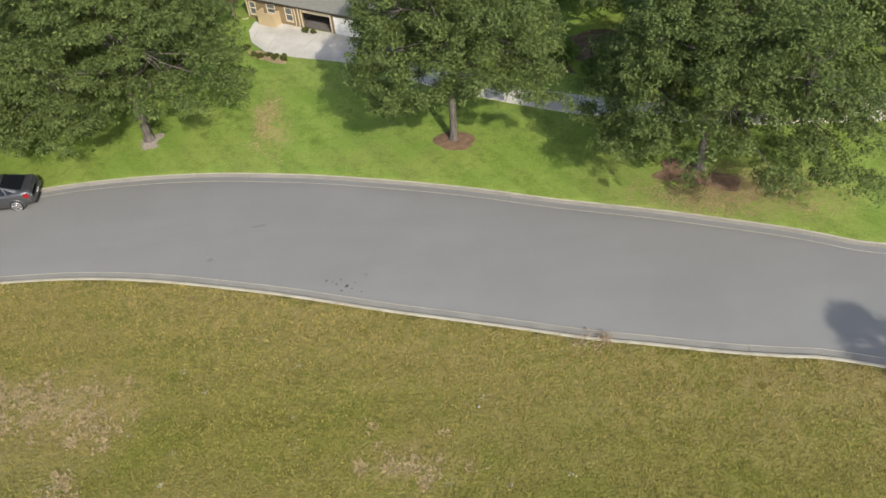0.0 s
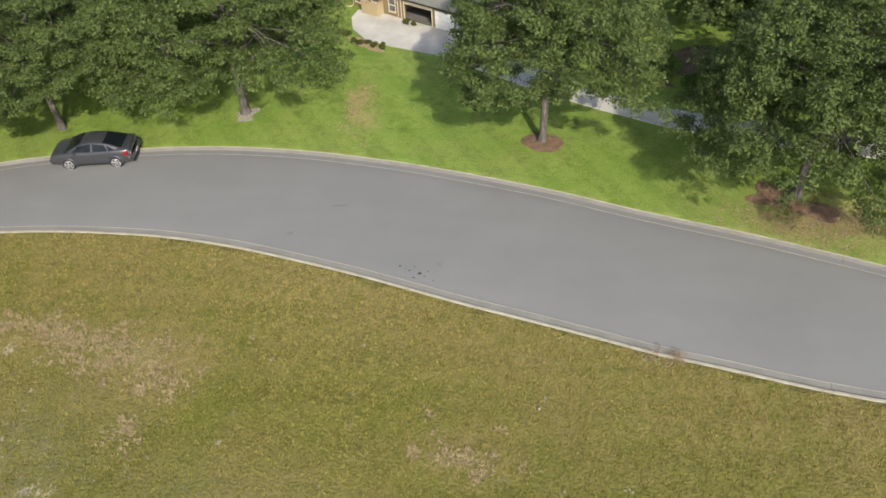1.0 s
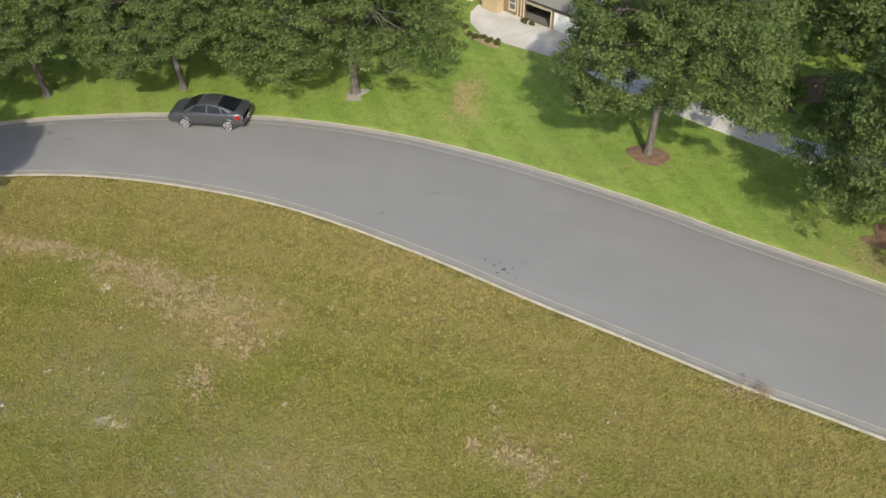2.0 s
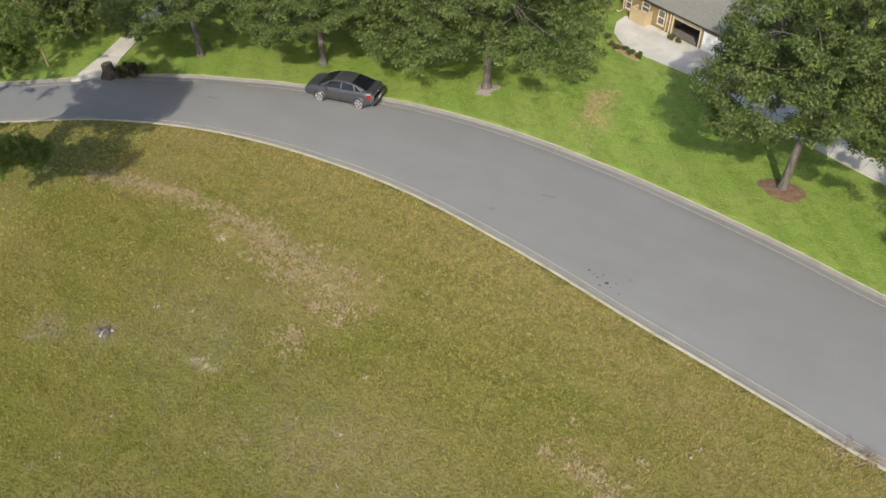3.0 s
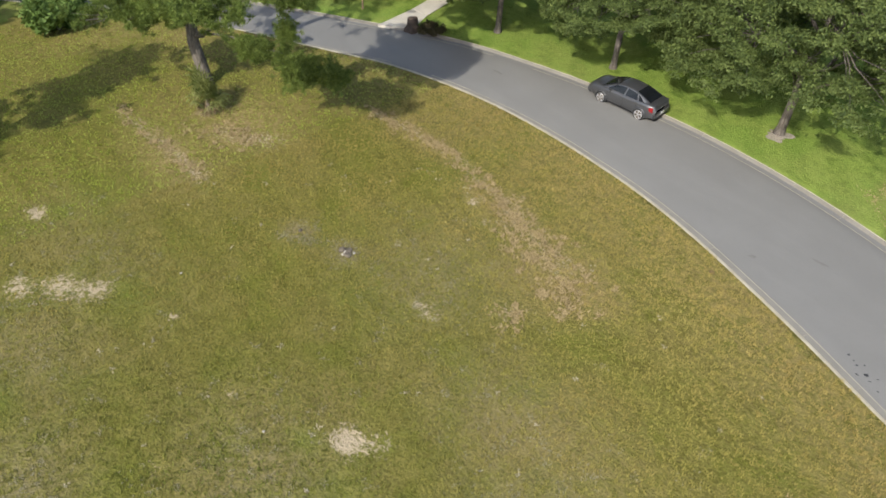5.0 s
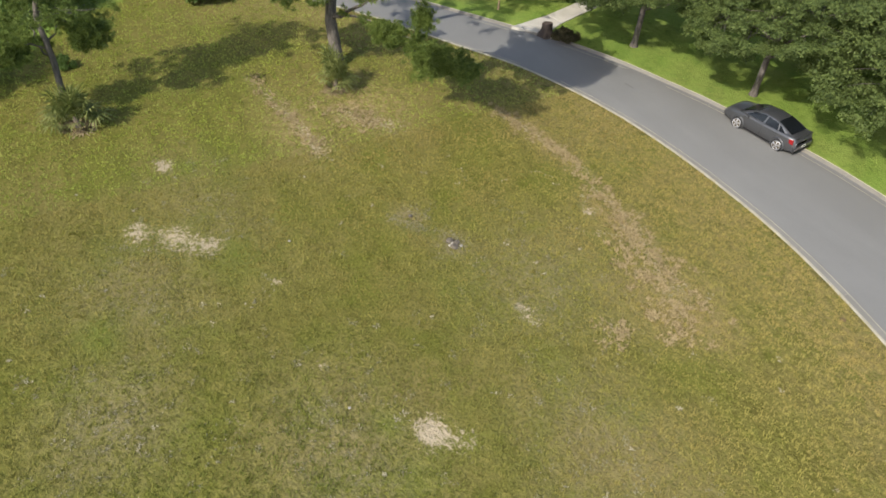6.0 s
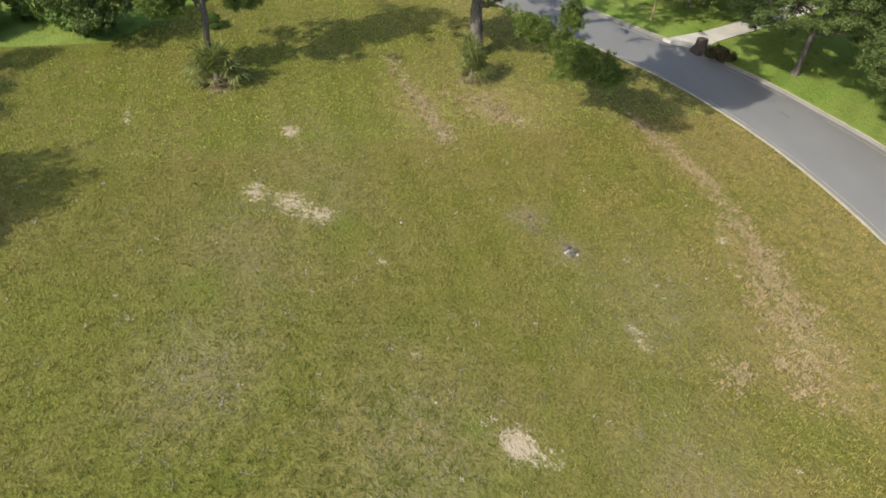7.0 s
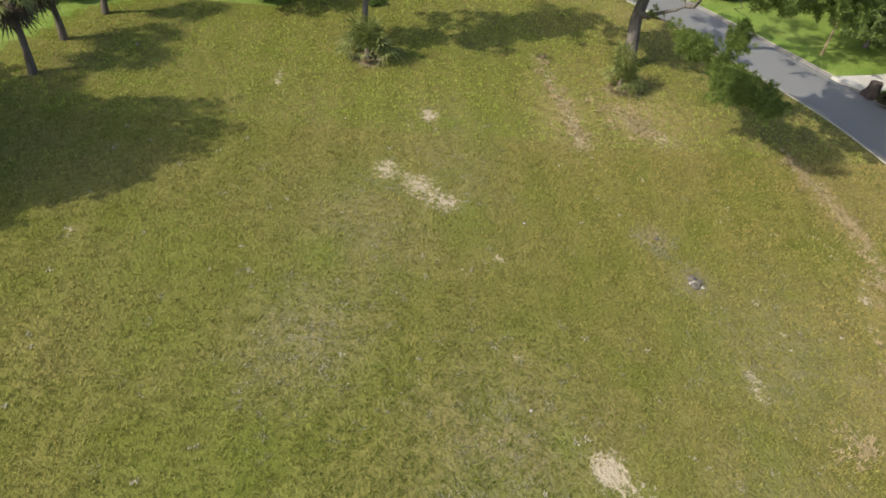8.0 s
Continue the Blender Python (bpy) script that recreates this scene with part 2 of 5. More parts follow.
TYRE = two_tone("tyre_rubber", (0.012, 0.012, 0.012), (0.03, 0.03, 0.03), 6, 40, 0.9)
BLACK_PLASTIC = two_tone("black_plastic", (0.012, 0.012, 0.013), (0.025, 0.025, 0.026), 6, 40, 0.6)
RED_LAMP = shader("red_lamp", 0.15, 0, 0.6)[0]
RED_LAMP.node_tree.nodes["Principled BSDF"].inputs["Base Color"].default_value = (0.22, 0.008, 0.01, 1)
CLEAR_LAMP = shader("clear_lamp", 0.12, 0.2, 0.6)[0]
CLEAR_LAMP.node_tree.nodes["Principled BSDF"].inputs["Base Color"].default_value = (0.6, 0.6, 0.6, 1)
PLATE = two_tone("plate_white", (0.6, 0.6, 0.58), (0.72, 0.72, 0.7), 10, 60, 0.5)


# ------------------------------------------------------------------ mesh helpers


def mesh_ob(name, verts, faces, material, parent=None, label="", smooth=False):
    """One mesh object from plain lists; faces may be tuples or one numpy array of equal faces."""
    me = bpy.data.meshes.new(name)
    if isinstance(faces, np.ndarray):
        v = np.asarray(verts, np.float32)
        k = faces.shape[1]
        me.vertices.add(len(v))
        me.vertices.foreach_set("co", v.ravel())
        me.loops.add(faces.size)
        me.loops.foreach_set("vertex_index", faces.astype(np.int32).ravel())
        me.polygons.add(len(faces))
        me.polygons.foreach_set("loop_start", np.arange(0, faces.size, k, dtype=np.int32))
        me.update(calc_edges=True)
    else:
        me.from_pydata([tuple(p) for p in verts], [], [tuple(f) for f in faces])
        me.update()
    for mt in (material if isinstance(material, (list, tuple)) else [material]):
        me.materials.append(mt)
    if smooth:
        me.polygons.foreach_set("use_smooth", np.ones(len(me.polygons), bool))
    ob = new(name, me)
    if parent is not None:
        ob.parent = parent
    if label:
        ob["label"] = label
    return ob


def part(name, bm, material, parent, label="", smooth=False):
    me = bpy.data.meshes.new(name)
    bmesh.ops.recalc_face_normals(bm, faces=bm.faces[:])
    bm.to_mesh(me)
    bm.free()
    me.materials.append(material)
    if smooth:
        me.polygons.foreach_set("use_smooth", np.ones(len(me.polygons), bool))
    ob = new(name, me)
    ob.parent = parent
    if label:
        ob["label"] = label
    return ob


def box_bm(x0, x1, y0, y1, z0, z1, bevel=0.0, bm=None):
    own = bm is None
    bm = bm or bmesh.new()
    r = bmesh.ops.create_cube(bm, size=1.0, matrix=Matrix.LocRotScale(((x0 + x1) / 2, (y0 + y1) / 2, (z0 + z1) / 2), None, (x1 - x0, y1 - y0, z1 - z0)))
    if bevel:
        es = list({e for v in r["verts"] for e in v.link_edges})
        bmesh.ops.bevel(bm, geom=es, offset=bevel, segments=2, affect="EDGES")
    return bm


def cyl_bm(p0, p1, r0, r1=None, sides=12, bm=None):
    bm = bm or bmesh.new()
    p0, p1 = Vector(p0), Vector(p1)
    d = p1 - p0
    m = Matrix.Translation((p0 + p1) / 2) @ d.to_track_quat("Z", "Y").to_matrix().to_4x4()
    bmesh.ops.create_cone(bm, cap_ends=True, segments=sides, radius1=r0, radius2=r0 if r1 is None else r1, depth=d.length, matrix=m)
    return bm


class Tubes:
    """Tapered, bent limbs gathered into one mesh."""

    def __init__(self):
        self.v, self.f = [], []

    def add(self, pts, radii, sides=7):
        base = len(self.v)
        pts = [Vector(p) for p in pts]
        for i, (p, r) in enumerate(zip(pts, radii)):
            d = (pts[min(i + 1, len(pts) - 1)] - pts[max(i - 1, 0)]).normalized()
            a = d.orthogonal().normalized() if abs(d.z) > 0.9 else d.cross(Vector((0, 0, 1))).normalized()
            if i and a.dot(last) < 0:
                a = -a
            last = a
            b = d.cross(a)
            for k in range(sides):
                g = 2 * math.pi * k / sides
                self.v.append(p + (a * math.cos(g) + b * math.sin(g)) * r)
        for i in range(len(pts) - 1):
            for k in range(sides):
                q = (k + 1) % sides
                self.f.append((base + i * sides + k, base + i * sides + q, base + (i + 1) * sides + q, base + (i + 1) * sides + k))
        self.f.append(tuple(base + (len(pts) - 1) * sides + k for k in range(sides)))
        return self

    def make(self, name, material, parent, label=""):
        return mesh_ob(name, self.v, self.f, material, parent, label, smooth=True)


def wander(p0, p1, steps, jig, r, lift=0.0):
    p0, p1 = np.array(p0, float), np.array(p1, float)
    out = []
    for i in range(steps + 1):
        u = i / steps
        q = p0 + (p1 - p0) * u
        q[2] += lift * math.sin(math.pi * u)
        if 0 < i < steps:
            q += r.normal(0, jig, 3)
        out.append(q)
    return out


def leaf_quads(centres, size, r, aspect=0.5, outward=None, droop=0.0):
    """A pointed leaf for every centre, turned at random but leaning outward and up."""
    n = len(centres)
    nor = r.normal(0, 1, (n, 3))
    if outward is not None:
        nor += outward * 0.9
    nor[:, 2] += 0.55
    nor /= np.linalg.norm(nor, axis=1, keepdims=True)
    tan = np.cross(nor, r.normal(0, 1, (n, 3)))
    tan[:, 2] -= droop
    tan /= np.linalg.norm(tan, axis=1, keepdims=True) + 1e-9
    bit = np.cross(nor, tan)
    s = (size * r.uniform(0.65, 1.35, n))[:, None]
    v = np.stack([centres - tan * s - bit * s * aspect, centres + tan * s * 1.1, centres - tan * s * 0.6 + bit * s * aspect * 1.3], 1)
    f = np.arange(3 * n, dtype=np.int32).reshape(n, 3)
    return v.reshape(-1, 3), f


# ------------------------------------------------------------------ the plan of the road
AZ0 = (-3.0, -2.5)
NEAR_R = ((-55, 24.02), (-50, 22.32), (-45, 20.92), (-40, 19.92), (-35, 19.17), (-30, 18.57), (-25, 18.22), (-20, 18.07), (-10, 18.12), (0, 18.72), (10, 20.12), (15, 21.12), (20, 22.32), (25, 23.82), (30, 25.57), (35, 27.52),
          (40, 29.62), (45, 32.02), (50, 34.62), (55, 37.22), (60, 39.82), (65, 42.12))
FAR_R = ((-50, 31.5), (-45, 30.2), (-40, 29.2), (-30, 27.75), (-20, 27.0), (-10, 27.3), (0, 28.2), (10, 29.8), (20, 32.1), (30, 34.9), (40, 38.1), (45, 39.9), (50, 42.0), (55, 44.0))


def bend(table):
    return [(AZ0[0] - r * math.sin(radians(a)), AZ0[1] + r * math.cos(radians(a))) for a, r in table]


NEAR_PTS = [(86, -21), (51, -2.5), (28.5, 7.0)] + bend(NEAR_R) + [(-48.64, 11.02), (-56.62, 4.32), (-76.25, -14.06), (-110.93, -47.71)]
FAR_PTS = [(90, -10), (55, 6.2), (32.5, 15.2)] + bend(FAR_R) + [(-42.60, 20.44), (-48.07, 16.91), (-53.40, 12.95), (-61.51, 5.84), (-81.18, -12.86), (-115.89, -46.88)]


def smooth_line(pts, step):
    """A smooth curve through the points, cut at even lengths."""
    p = np.array([pts[0]] + list(pts) + [pts[-1]], float)
    out = []
    for i in range(1, len(p) - 2):
        for u in np.linspace(0, 1, 24, endpoint=False):
            a, b, c, d = p[i - 1], p[i], p[i + 1], p[i + 2]
            out.append(0.5 * (2 * b + (c - a) * u + (2 * a - 5 * b + 4 * c - d) * u * u + (3 * b - a - 3 * c + d) * u ** 3))
    out.append(p[-2])
    q = np.array(out)
    for _ in range(60):
        q[1:-1] = 0.5 * q[1:-1] + 0.25 * (q[:-2] + q[2:])
    s = np.concatenate([[0], np.cumsum(np.linalg.norm(np.diff(q, axis=0), axis=1))])
    t = np.arange(0, s[-1], step)
    return np.stack([np.interp(t, s, q[:, 0]), np.interp(t, s, q[:, 1])], 1)


NEAR = smooth_line(NEAR_PTS, 0.5)
FAR = smooth_line(FAR_PTS, 0.5)
KERB_W = 0.62
ROAD_Z = -0.13


def normals(line, side):
    d = np.gradient(line, axis=0)
    d /= np.linalg.norm(d, axis=1, keepdims=True)
    return np.stack([-d[:, 1], d[:, 0]], 1) * side


def gap_to(line, p):
    """Distance from each point to a line, and on which side it lies."""
    best = np.full(len(p), 1e9)
    sgn = np.zeros(len(p))
    a, b = line[:-1], line[1:]
    for i in range(0, len(a), 2):
        j = min(i + 2, len(line) - 1)
        u = line[j] - line[i]
        w = p - line[i]
        k = np.clip((w @ u) / (u @ u), 0, 1)
        d = np.hypot(*(w - k[:, None] * u).T)
        c = u[0] * w[:, 1] - u[1] * w[:, 0]
        hit = d < best
        best[hit] = d[hit]
        sgn[hit] = np.sign(c[hit])
    return best, sgn


# ------------------------------------------------------------------ ground: one sheet to the horizon
# bare sand: x, y, radius along x, along y, weight
BARE = ((-34.76, -4.88, 0.85, 0.6, 0.8), (-30.06, -7.03, 1.2, 0.8, 0.68), (-29.09, -5.76, 1.2, 0.9, 0.64), (-27.99, -4.41, 0.85, 0.7, 0.72), (-28.54, -5.18, 1.7, 0.8, 0.52), (-15.10, -0.13, 1.0, 0.85, 0.84),
        (-14.28, 0.71, 0.9, 0.7, 0.42), (-18.32, 6.10, 0.8, 0.6, 0.55), (-19.13, 5.88, 0.35, 0.3, 0.75), (-16.21, 8.79, 1.0, 1.0, 0.38), (-23.07, 12.65, 0.7, 0.55, 0.6), (-21.50, 11.89, 0.4, 0.35, 0.6),
        (-26.74, -1.21, 0.35, 0.3, 0.7), (-24.88, -18.86, 0.6, 0.4, 0.6), (-37.24, -12.58, 1.2, 0.4, 0.5), (-24.46, -2.51, 0.3, 0.3, 0.6),
        (-19.66, -2.47, 0.3, 0.3, 0.55), (5.53, 13.64, 1.1, 0.6, 0.42), (-18.28, -6.13, 0.5, 0.4, 0.42), (-2.48, 8.44, 1.6, 0.8, 0.36))
# tracks worn into the turf: from, to, half width, weight
RUTS = ((-41.77, 1.66, -37.33, 2.21, 0.5, 0.42), (-37.33, 2.21, -32.77, 2.67, 0.5, 0.55), (-35.82, 5.48, -33.72, 7.24, 1.0, 0.45), (-33.02, 13.45, -27.02, 14.46, 0.42, 0.5), (-27.02, 14.46, -21.66, 13.85, 0.4, 0.46), (-21.66, 13.85, -16.80, 12.85, 0.9, 0.36))
# yellowed turf: x, y, radius x, radius y, weight
DRY = ((-16.80, 12.45, 3.6, 3.0, 0.6), (-22.16, 13.45, 3.5, 1.3, 0.8), (-29.11, 14.10, 4.5, 1.2, 0.7), (-36.98, 6.82, 4.5, 4.0, 0.8), (-35.93, 2.25, 5.0, 2.0, 0.6), (-2.48, 8.44, 3.0, 1.5, 0.6),
       (-14.86, 12.60, 2.6, 2.2, 0.6), (5.33, 10.59, 9.0, 3.5, 0.35), (-10.3, 33.16, 0.9, 2.0, 0.85), (-9.9, 30.88, 1.1, 1.5, 0.9), (-9.16, 29.96, 0.7, 0.6, 0.8), (15.14, 22.52, 5.2, 2.2, 1.1), (18.04, 21.02, 3.0, 1.6, 0.7), (-8.93, 6.20, 5.0, 4.0, 0.3),
       (12.27, 9.79, 8.0, 3.0, 0.4))
# grey thatch showing through, and lush spots
THATCH = ((-20.32, -9.83, 3.4, 2.8, 0.55), (-26.19, -7.86, 4.5, 3.5, 0.4), (-26.07, 4.39, 1.1, 0.8, 0.9), (-15.45, -3.19, 5.0, 3.5, 0.45), (-19.81, 7.49, 4.0, 4.0, 0.45), (-12.85, 5.06, 4.0, 3.0, 0.4),
          (-23.52, 5.29, 1.1, 0.9, 0.8), (-8.93, 3.15, 4.0, 3.0, 0.4), (-30.58, -3.76, 6.0, 3.0, 0.3))
# greener, darker turf, and the drier verge along the kerb
GREENER = ((-13.16, -5.99, 15.0, 12.0, 0.85), (6.16, 6.66, 11.0, 6.0, 0.55))
LUSH = ((-24.38, -9.45, 1.4, 0.8, 0.8), (-16.06, -1.44, 0.7, 0.6, 0.7), (-13.85, -1.38, 0.8, 0.8, 0.5), (-12.58, -12.28, 6.0, 4.0, 0.55), (-27.31, -3.44, 0.9, 0.7, 0.7), (-34.22, -3.93, 0.9, 0.7, 0.6), (-23.17, -15.74, 6.0, 3.0, 0.35))


def spots(p, table, power=2.0):
    out = np.zeros(len(p))
    for x, y, a, b, w in table:
        q = ((p[:, 0] - x) / a) ** 2 + ((p[:, 1] - y) / b) ** 2
        out = np.maximum(out, w * np.exp(-(q * 1.5) ** (power / 2)))
    return out


def tracks(p, table):
    out = np.zeros(len(p))
    for x0, y0, x1, y1, h, w in table:
        a, u = np.array((x0, y0)), np.array((x1 - x0, y1 - y0))
        k = np.clip(((p - a) @ u) / (u @ u), 0, 1)
        d = np.hypot(*(p - a - k[:, None] * u).T)
        out = np.maximum(out, w * np.exp(-(d / h) ** 2))
    return out


def swell(p, gap):
    """Gentle rise and fall of the turf, level beside the kerbs."""
    z = 0.03 * np.sin(p[:, 0] * 0.31 + 1) * np.cos(p[:, 1] * 0.27) + 0.02 * np.sin(p[:, 0] * 0.9 + p[:, 1] * 0.7)
    return z * np.clip(gap - 0.8, 0, 3) / 3


def past_field(p):
    """How far a point lies past the field's south-west edge, where the next lawn begins."""
    a = -0.555 * (p[:, 0] + 33.69) - 0.832 * (p[:, 1] + 29.41)
    b = -0.8 * (p[:, 0] + 45.09) - 0.6 * (p[:, 1] + 21.46)
    c = np.minimum(-0.623 * (p[:, 0] + 52.09) - 0.782 * (p[:, 1] + 7.75), -(p[:, 0] + 44.5))
    d = -0.857 * (p[:, 0] + 52.09) - 0.517 * (p[:, 1] + 7.75)
    return np.maximum(np.maximum(a, b), np.maximum(c, d)) + 0.5 * np.sin(p[:, 0] * 0.6)


def verge(gap):
    return 0.55 * np.exp(-(gap / 5.5) ** 2)


def build_ground():
    step = 0.5
    xs = np.concatenate([[-2500, -900, -400, -200], np.arange(-90, 60.01, step), [120, 220, 400, 900, 2500]])
    ys = np.concatenate([[-2500, -900, -400, -180, -100], np.arange(-50, 75.01, step), [120, 200, 400, 900, 2500]])
    gx, gy = np.meshgrid(xs, ys)
    p = np.stack([gx.ravel(), gy.ravel()], 1)
    dn, sn = gap_to(NEAR, p)
    df, sf = gap_to(FAR, p)
    # both lines run from the east end to the west end, with the field on their left-hand side
    in_road = (sn < 0) & (sf > 0)
    lawn = sf <= 0
    # the sheet's edge follows the backs of the kerbs; between them it dips far under the road
    grid = in_road.reshape(len(ys), len(xs))
    wide = np.pad(~grid, 1)
    touch = np.zeros_like(grid)
    for di in (0, 1, 2):
        for dj in (0, 1, 2):
            touch |= wide[di:di + grid.shape[0], dj:dj + grid.shape[1]]
    edge = (grid & touch).ravel()
    for j in np.where(edge)[0]:
        line = NEAR if dn[j] < df[j] else FAR
        k0 = int(np.clip(np.argmin(((line - p[j]) ** 2).sum(1)), 1, len(line) - 2)) - 1
        best = None
        for k in (k0, k0 + 1):
            seg = line[k + 1] - line[k]
            u = np.clip(float(((p[j] - line[k]) @ seg) / (seg @ seg)), 0, 1)
            c = line[k] + seg * u
            if best is None or np.hypot(*(c - p[j])) < np.hypot(*(best - p[j])):
                best = c
        p[j] = best
    lawn = lawn | (edge & (df <= dn))
    z = swell(p, np.minimum(dn, df))
    z[edge] = 0.0
    z[in_road & ~edge] = -1.2
    nx, ny = len(xs), len(ys)
    i = np.arange(nx * ny).reshape(ny, nx)
    faces = np.stack([i[:-1, :-1], i[:-1, 1:], i[1:, 1:], i[1:, :-1]], -1).reshape(-1, 4)
    ob = mesh_ob("ground", np.column_stack([p, z]), faces, [FIELD, LAWN], smooth=True)
    beyond = past_field(p)
    far_face = (lawn | (beyond > 0.2))[faces].mean(1) > 0.5
    ob.data.polygons.foreach_set("material_index", far_face.astype(np.int32))
    lush = np.maximum(spots(p, LUSH), np.clip(beyond * 0.8 + 0.5, 0, 0.6) * (~lawn) * (beyond < 0.4))
    for name, val in (("bare", np.maximum(spots(p, BARE, 3.0), tracks(p, RUTS))), ("dry", np.maximum(spots(p, DRY), 0.7 * verge(dn) * (~lawn))), ("thatch", spots(p, THATCH)), ("lush", lush)):
        at = ob.data.attributes.new(name, "FLOAT", "POINT")
        at.data.foreach_set("value", val.astype(np.float32))
    tagged(ob, "mown field and lawn with dry and sandy patches", "ground", kind="structure")
    return ob


def crown_z(u):
    """Height of the asphalt across the road: level under the gutters, humped between them."""
    return ROAD_Z - 0.03 if min(u, 1 - u) < 0.06 else ROAD_Z + 0.008 + 0.07 * (1 - ((2 * u - 1) / 0.84) ** 2)


def build_road():
    n = 420
    a = NEAR[np.linspace(0, len(NEAR) - 1, n).astype(int)]
    b = FAR[np.linspace(0, len(FAR) - 1, n).astype(int)]
    cols = np.array([0.0, 0.055, 0.085, 0.16, 0.3, 0.5, 0.7, 0.84, 0.915, 0.945, 1.0])
    v, gut = [], []
    for p, q in zip(a, b):
        for u in cols:
            w = p + (q - p) * u
            v.append((w[0], w[1], crown_z(u)))
            gut.append(max(0.0, 1 - min(u, 1 - u) / 0.16))
    k = len(cols)
    i = np.arange(n * k).reshape(n, k)
    f = np.stack([i[:-1, :-1], i[:-1, 1:], i[1:, 1:], i[1:, :-1]], -1).reshape(-1, 4)
    ob = mesh_ob("road", v, f, ASPHALT, smooth=True)
    at = ob.data.attributes.new("gutter", "FLOAT", "POINT")
    at.data.foreach_set("value", np.array(gut, np.float32))
    tagged(ob, "curving grey asphalt residential road with dark stains", "road", kind="structure")
    return ob


def build_kerb(name, line, side, cuts, label, pan, top=0.1, stain=2):
    """A rolled concrete kerb in cast lengths, with open joints; each length is a piece."""
    kerb = new(name)
    tagged(kerb, label, "kerb", kind="structure")
    nr = normals(line, side)
    # from the gutter's edge up over the roll to the turf: outward, height, material (2 = dirt and painted shade)
    prof = ((KERB_W * -1.0, ROAD_Z + 0.016, 0), (-0.58, ROAD_Z + 0.017, 1), (-0.31, ROAD_Z + 0.001, stain), (-0.21, ROAD_Z + 0.002, 2), (-0.165, -0.01, 2), (-0.12, 0.035, 0), (top - 0.12, 0.045, 0), (top - 0.07, 0.03, 0), (0.04, -0.4, 0))
    per = 6
    i = cuts[0]
    while i + per < cuts[1]:
        v, f, mi = [], [], []
        k = len(prof)
        for j in range(i, i + per + 1):
            p, q = line[j].copy(), nr[j]
            t = line[min(j + 1, len(line) - 1)] - line[j - 1]
            t /= np.linalg.norm(t)
            if j == i:
                p += t * 0.004
            if j == i + per:
                p -= t * 0.004
            dz = 0.006 * math.sin(i * 1.7)
            for o, z, _ in prof:
                v.append((p[0] + q[0] * o, p[1] + q[1] * o, z + dz))
        for j in range(per):
            for c in range(k - 1):
                f.append((j * k + c, j * k + c + 1, (j + 1) * k + c + 1, (j + 1) * k + c))
                mi.append(prof[c][2])
        f.append(tuple(range(k)))
        f.append(tuple(per * k + c for c in reversed(range(k))))
        mi += [0, 0]
        ob = mesh_ob("kerb_length", v, f, [CONCRETE, pan, SHADED_DIRTY_GUTTER], kerb)
        ob.data.polygons.foreach_set("material_index", np.array(mi, np.int32))
        i += per
    return kerb


# ------------------------------------------------------------------ trees
def crown_points(r, clusters, rx, ry, z0, z1, gap=0.55, lobes=0):
    """Centres of leaf clusters, gathered into big lobes round an uneven crown with gaps between them."""
    lobes = lobes or max(7, clusters // 9)
    mid, half = (z0 + z1) / 2, (z1 - z0) / 2
    heads = []
    while len(heads) < lobes:
        d = r.normal(0, 1, 3)
        d /= np.linalg.norm(d)
        if d[2] < -0.72:
            continue
        q = r.uniform(gap, 1.0) * r.uniform(0.82, 1.08)
        h = np.array((d[0] * rx * q, d[1] * ry * q, mid + d[2] * half * q))
        near = min([np.linalg.norm((h - g) / (rx, ry, half)) for g, _ in heads], default=9)
        if near > 0.62 / math.sqrt(lobes / 10) * r.uniform(0.7, 1.0):
            heads.append((h, r.uniform(0.8, 1.25)))
        elif r.uniform() < 0.02:
            heads.append((h, r.uniform(0.6, 0.9)))
    size = 1.3 * math.sqrt(rx * half / lobes)
    out = []
    while len(out) < clusters:
        h, k = heads[int(r.integers(lobes))]
        d = r.normal(0, 1, 3)
        d /= np.linalg.norm(d)
        if d[2] < -0.5:
            d[2] *= -1
        c = h + d * size * k * r.uniform(0.3, 1.0) * np.array((1.05, 1.05, 0.66))
        c[2] = max(c[2], z0 * 0.9 + r.uniform(0, 0.4))
        out.append(c)
    return np.array(out)


def crown_pads(r, count, spread, clear, height, open_way, slope):
    """Centres of leaf pads spread evenly through the outer part of a dome; on the open side the crown's floor rises, so that the trunk shows."""
    out = []
    ph = r.uniform(0, 6.28, 4)
    while len(out) < count:
        best, far = None, -1.0
        for _ in range(9):
            a = r.uniform(0, 2 * math.pi)
            edge = spread * (1 + 0.1 * math.sin(2 * a + ph[0]) + 0.09 * math.sin(3 * a + ph[1]) + 0.06 * math.sin(5 * a + ph[2]))
            q = math.sqrt(r.uniform(0.0, 1.0))
            top = clear + 1.9 + (height - clear - 1.9) * (1 - q ** 2.4) ** 0.62
            low = clear + 1.1 - 0.25 * q + slope * q * edge * math.exp(-(math.remainder(a - open_way, 2 * math.pi) / 0.68) ** 2)
            if low > top - 0.3:
                continue
            z = top - (top - low) * (r.uniform(0, 1) ** 1.5)
            c = np.array((edge * q * math.cos(a), edge * q * math.sin(a), z))
            d = min([np.linalg.norm((c - o) * (1, 1, 1.5)) for o in out], default=9.0)
            if d > far:
                best, far = c, d
        if best is not None:
            out.append(best)
    return np.array(out)


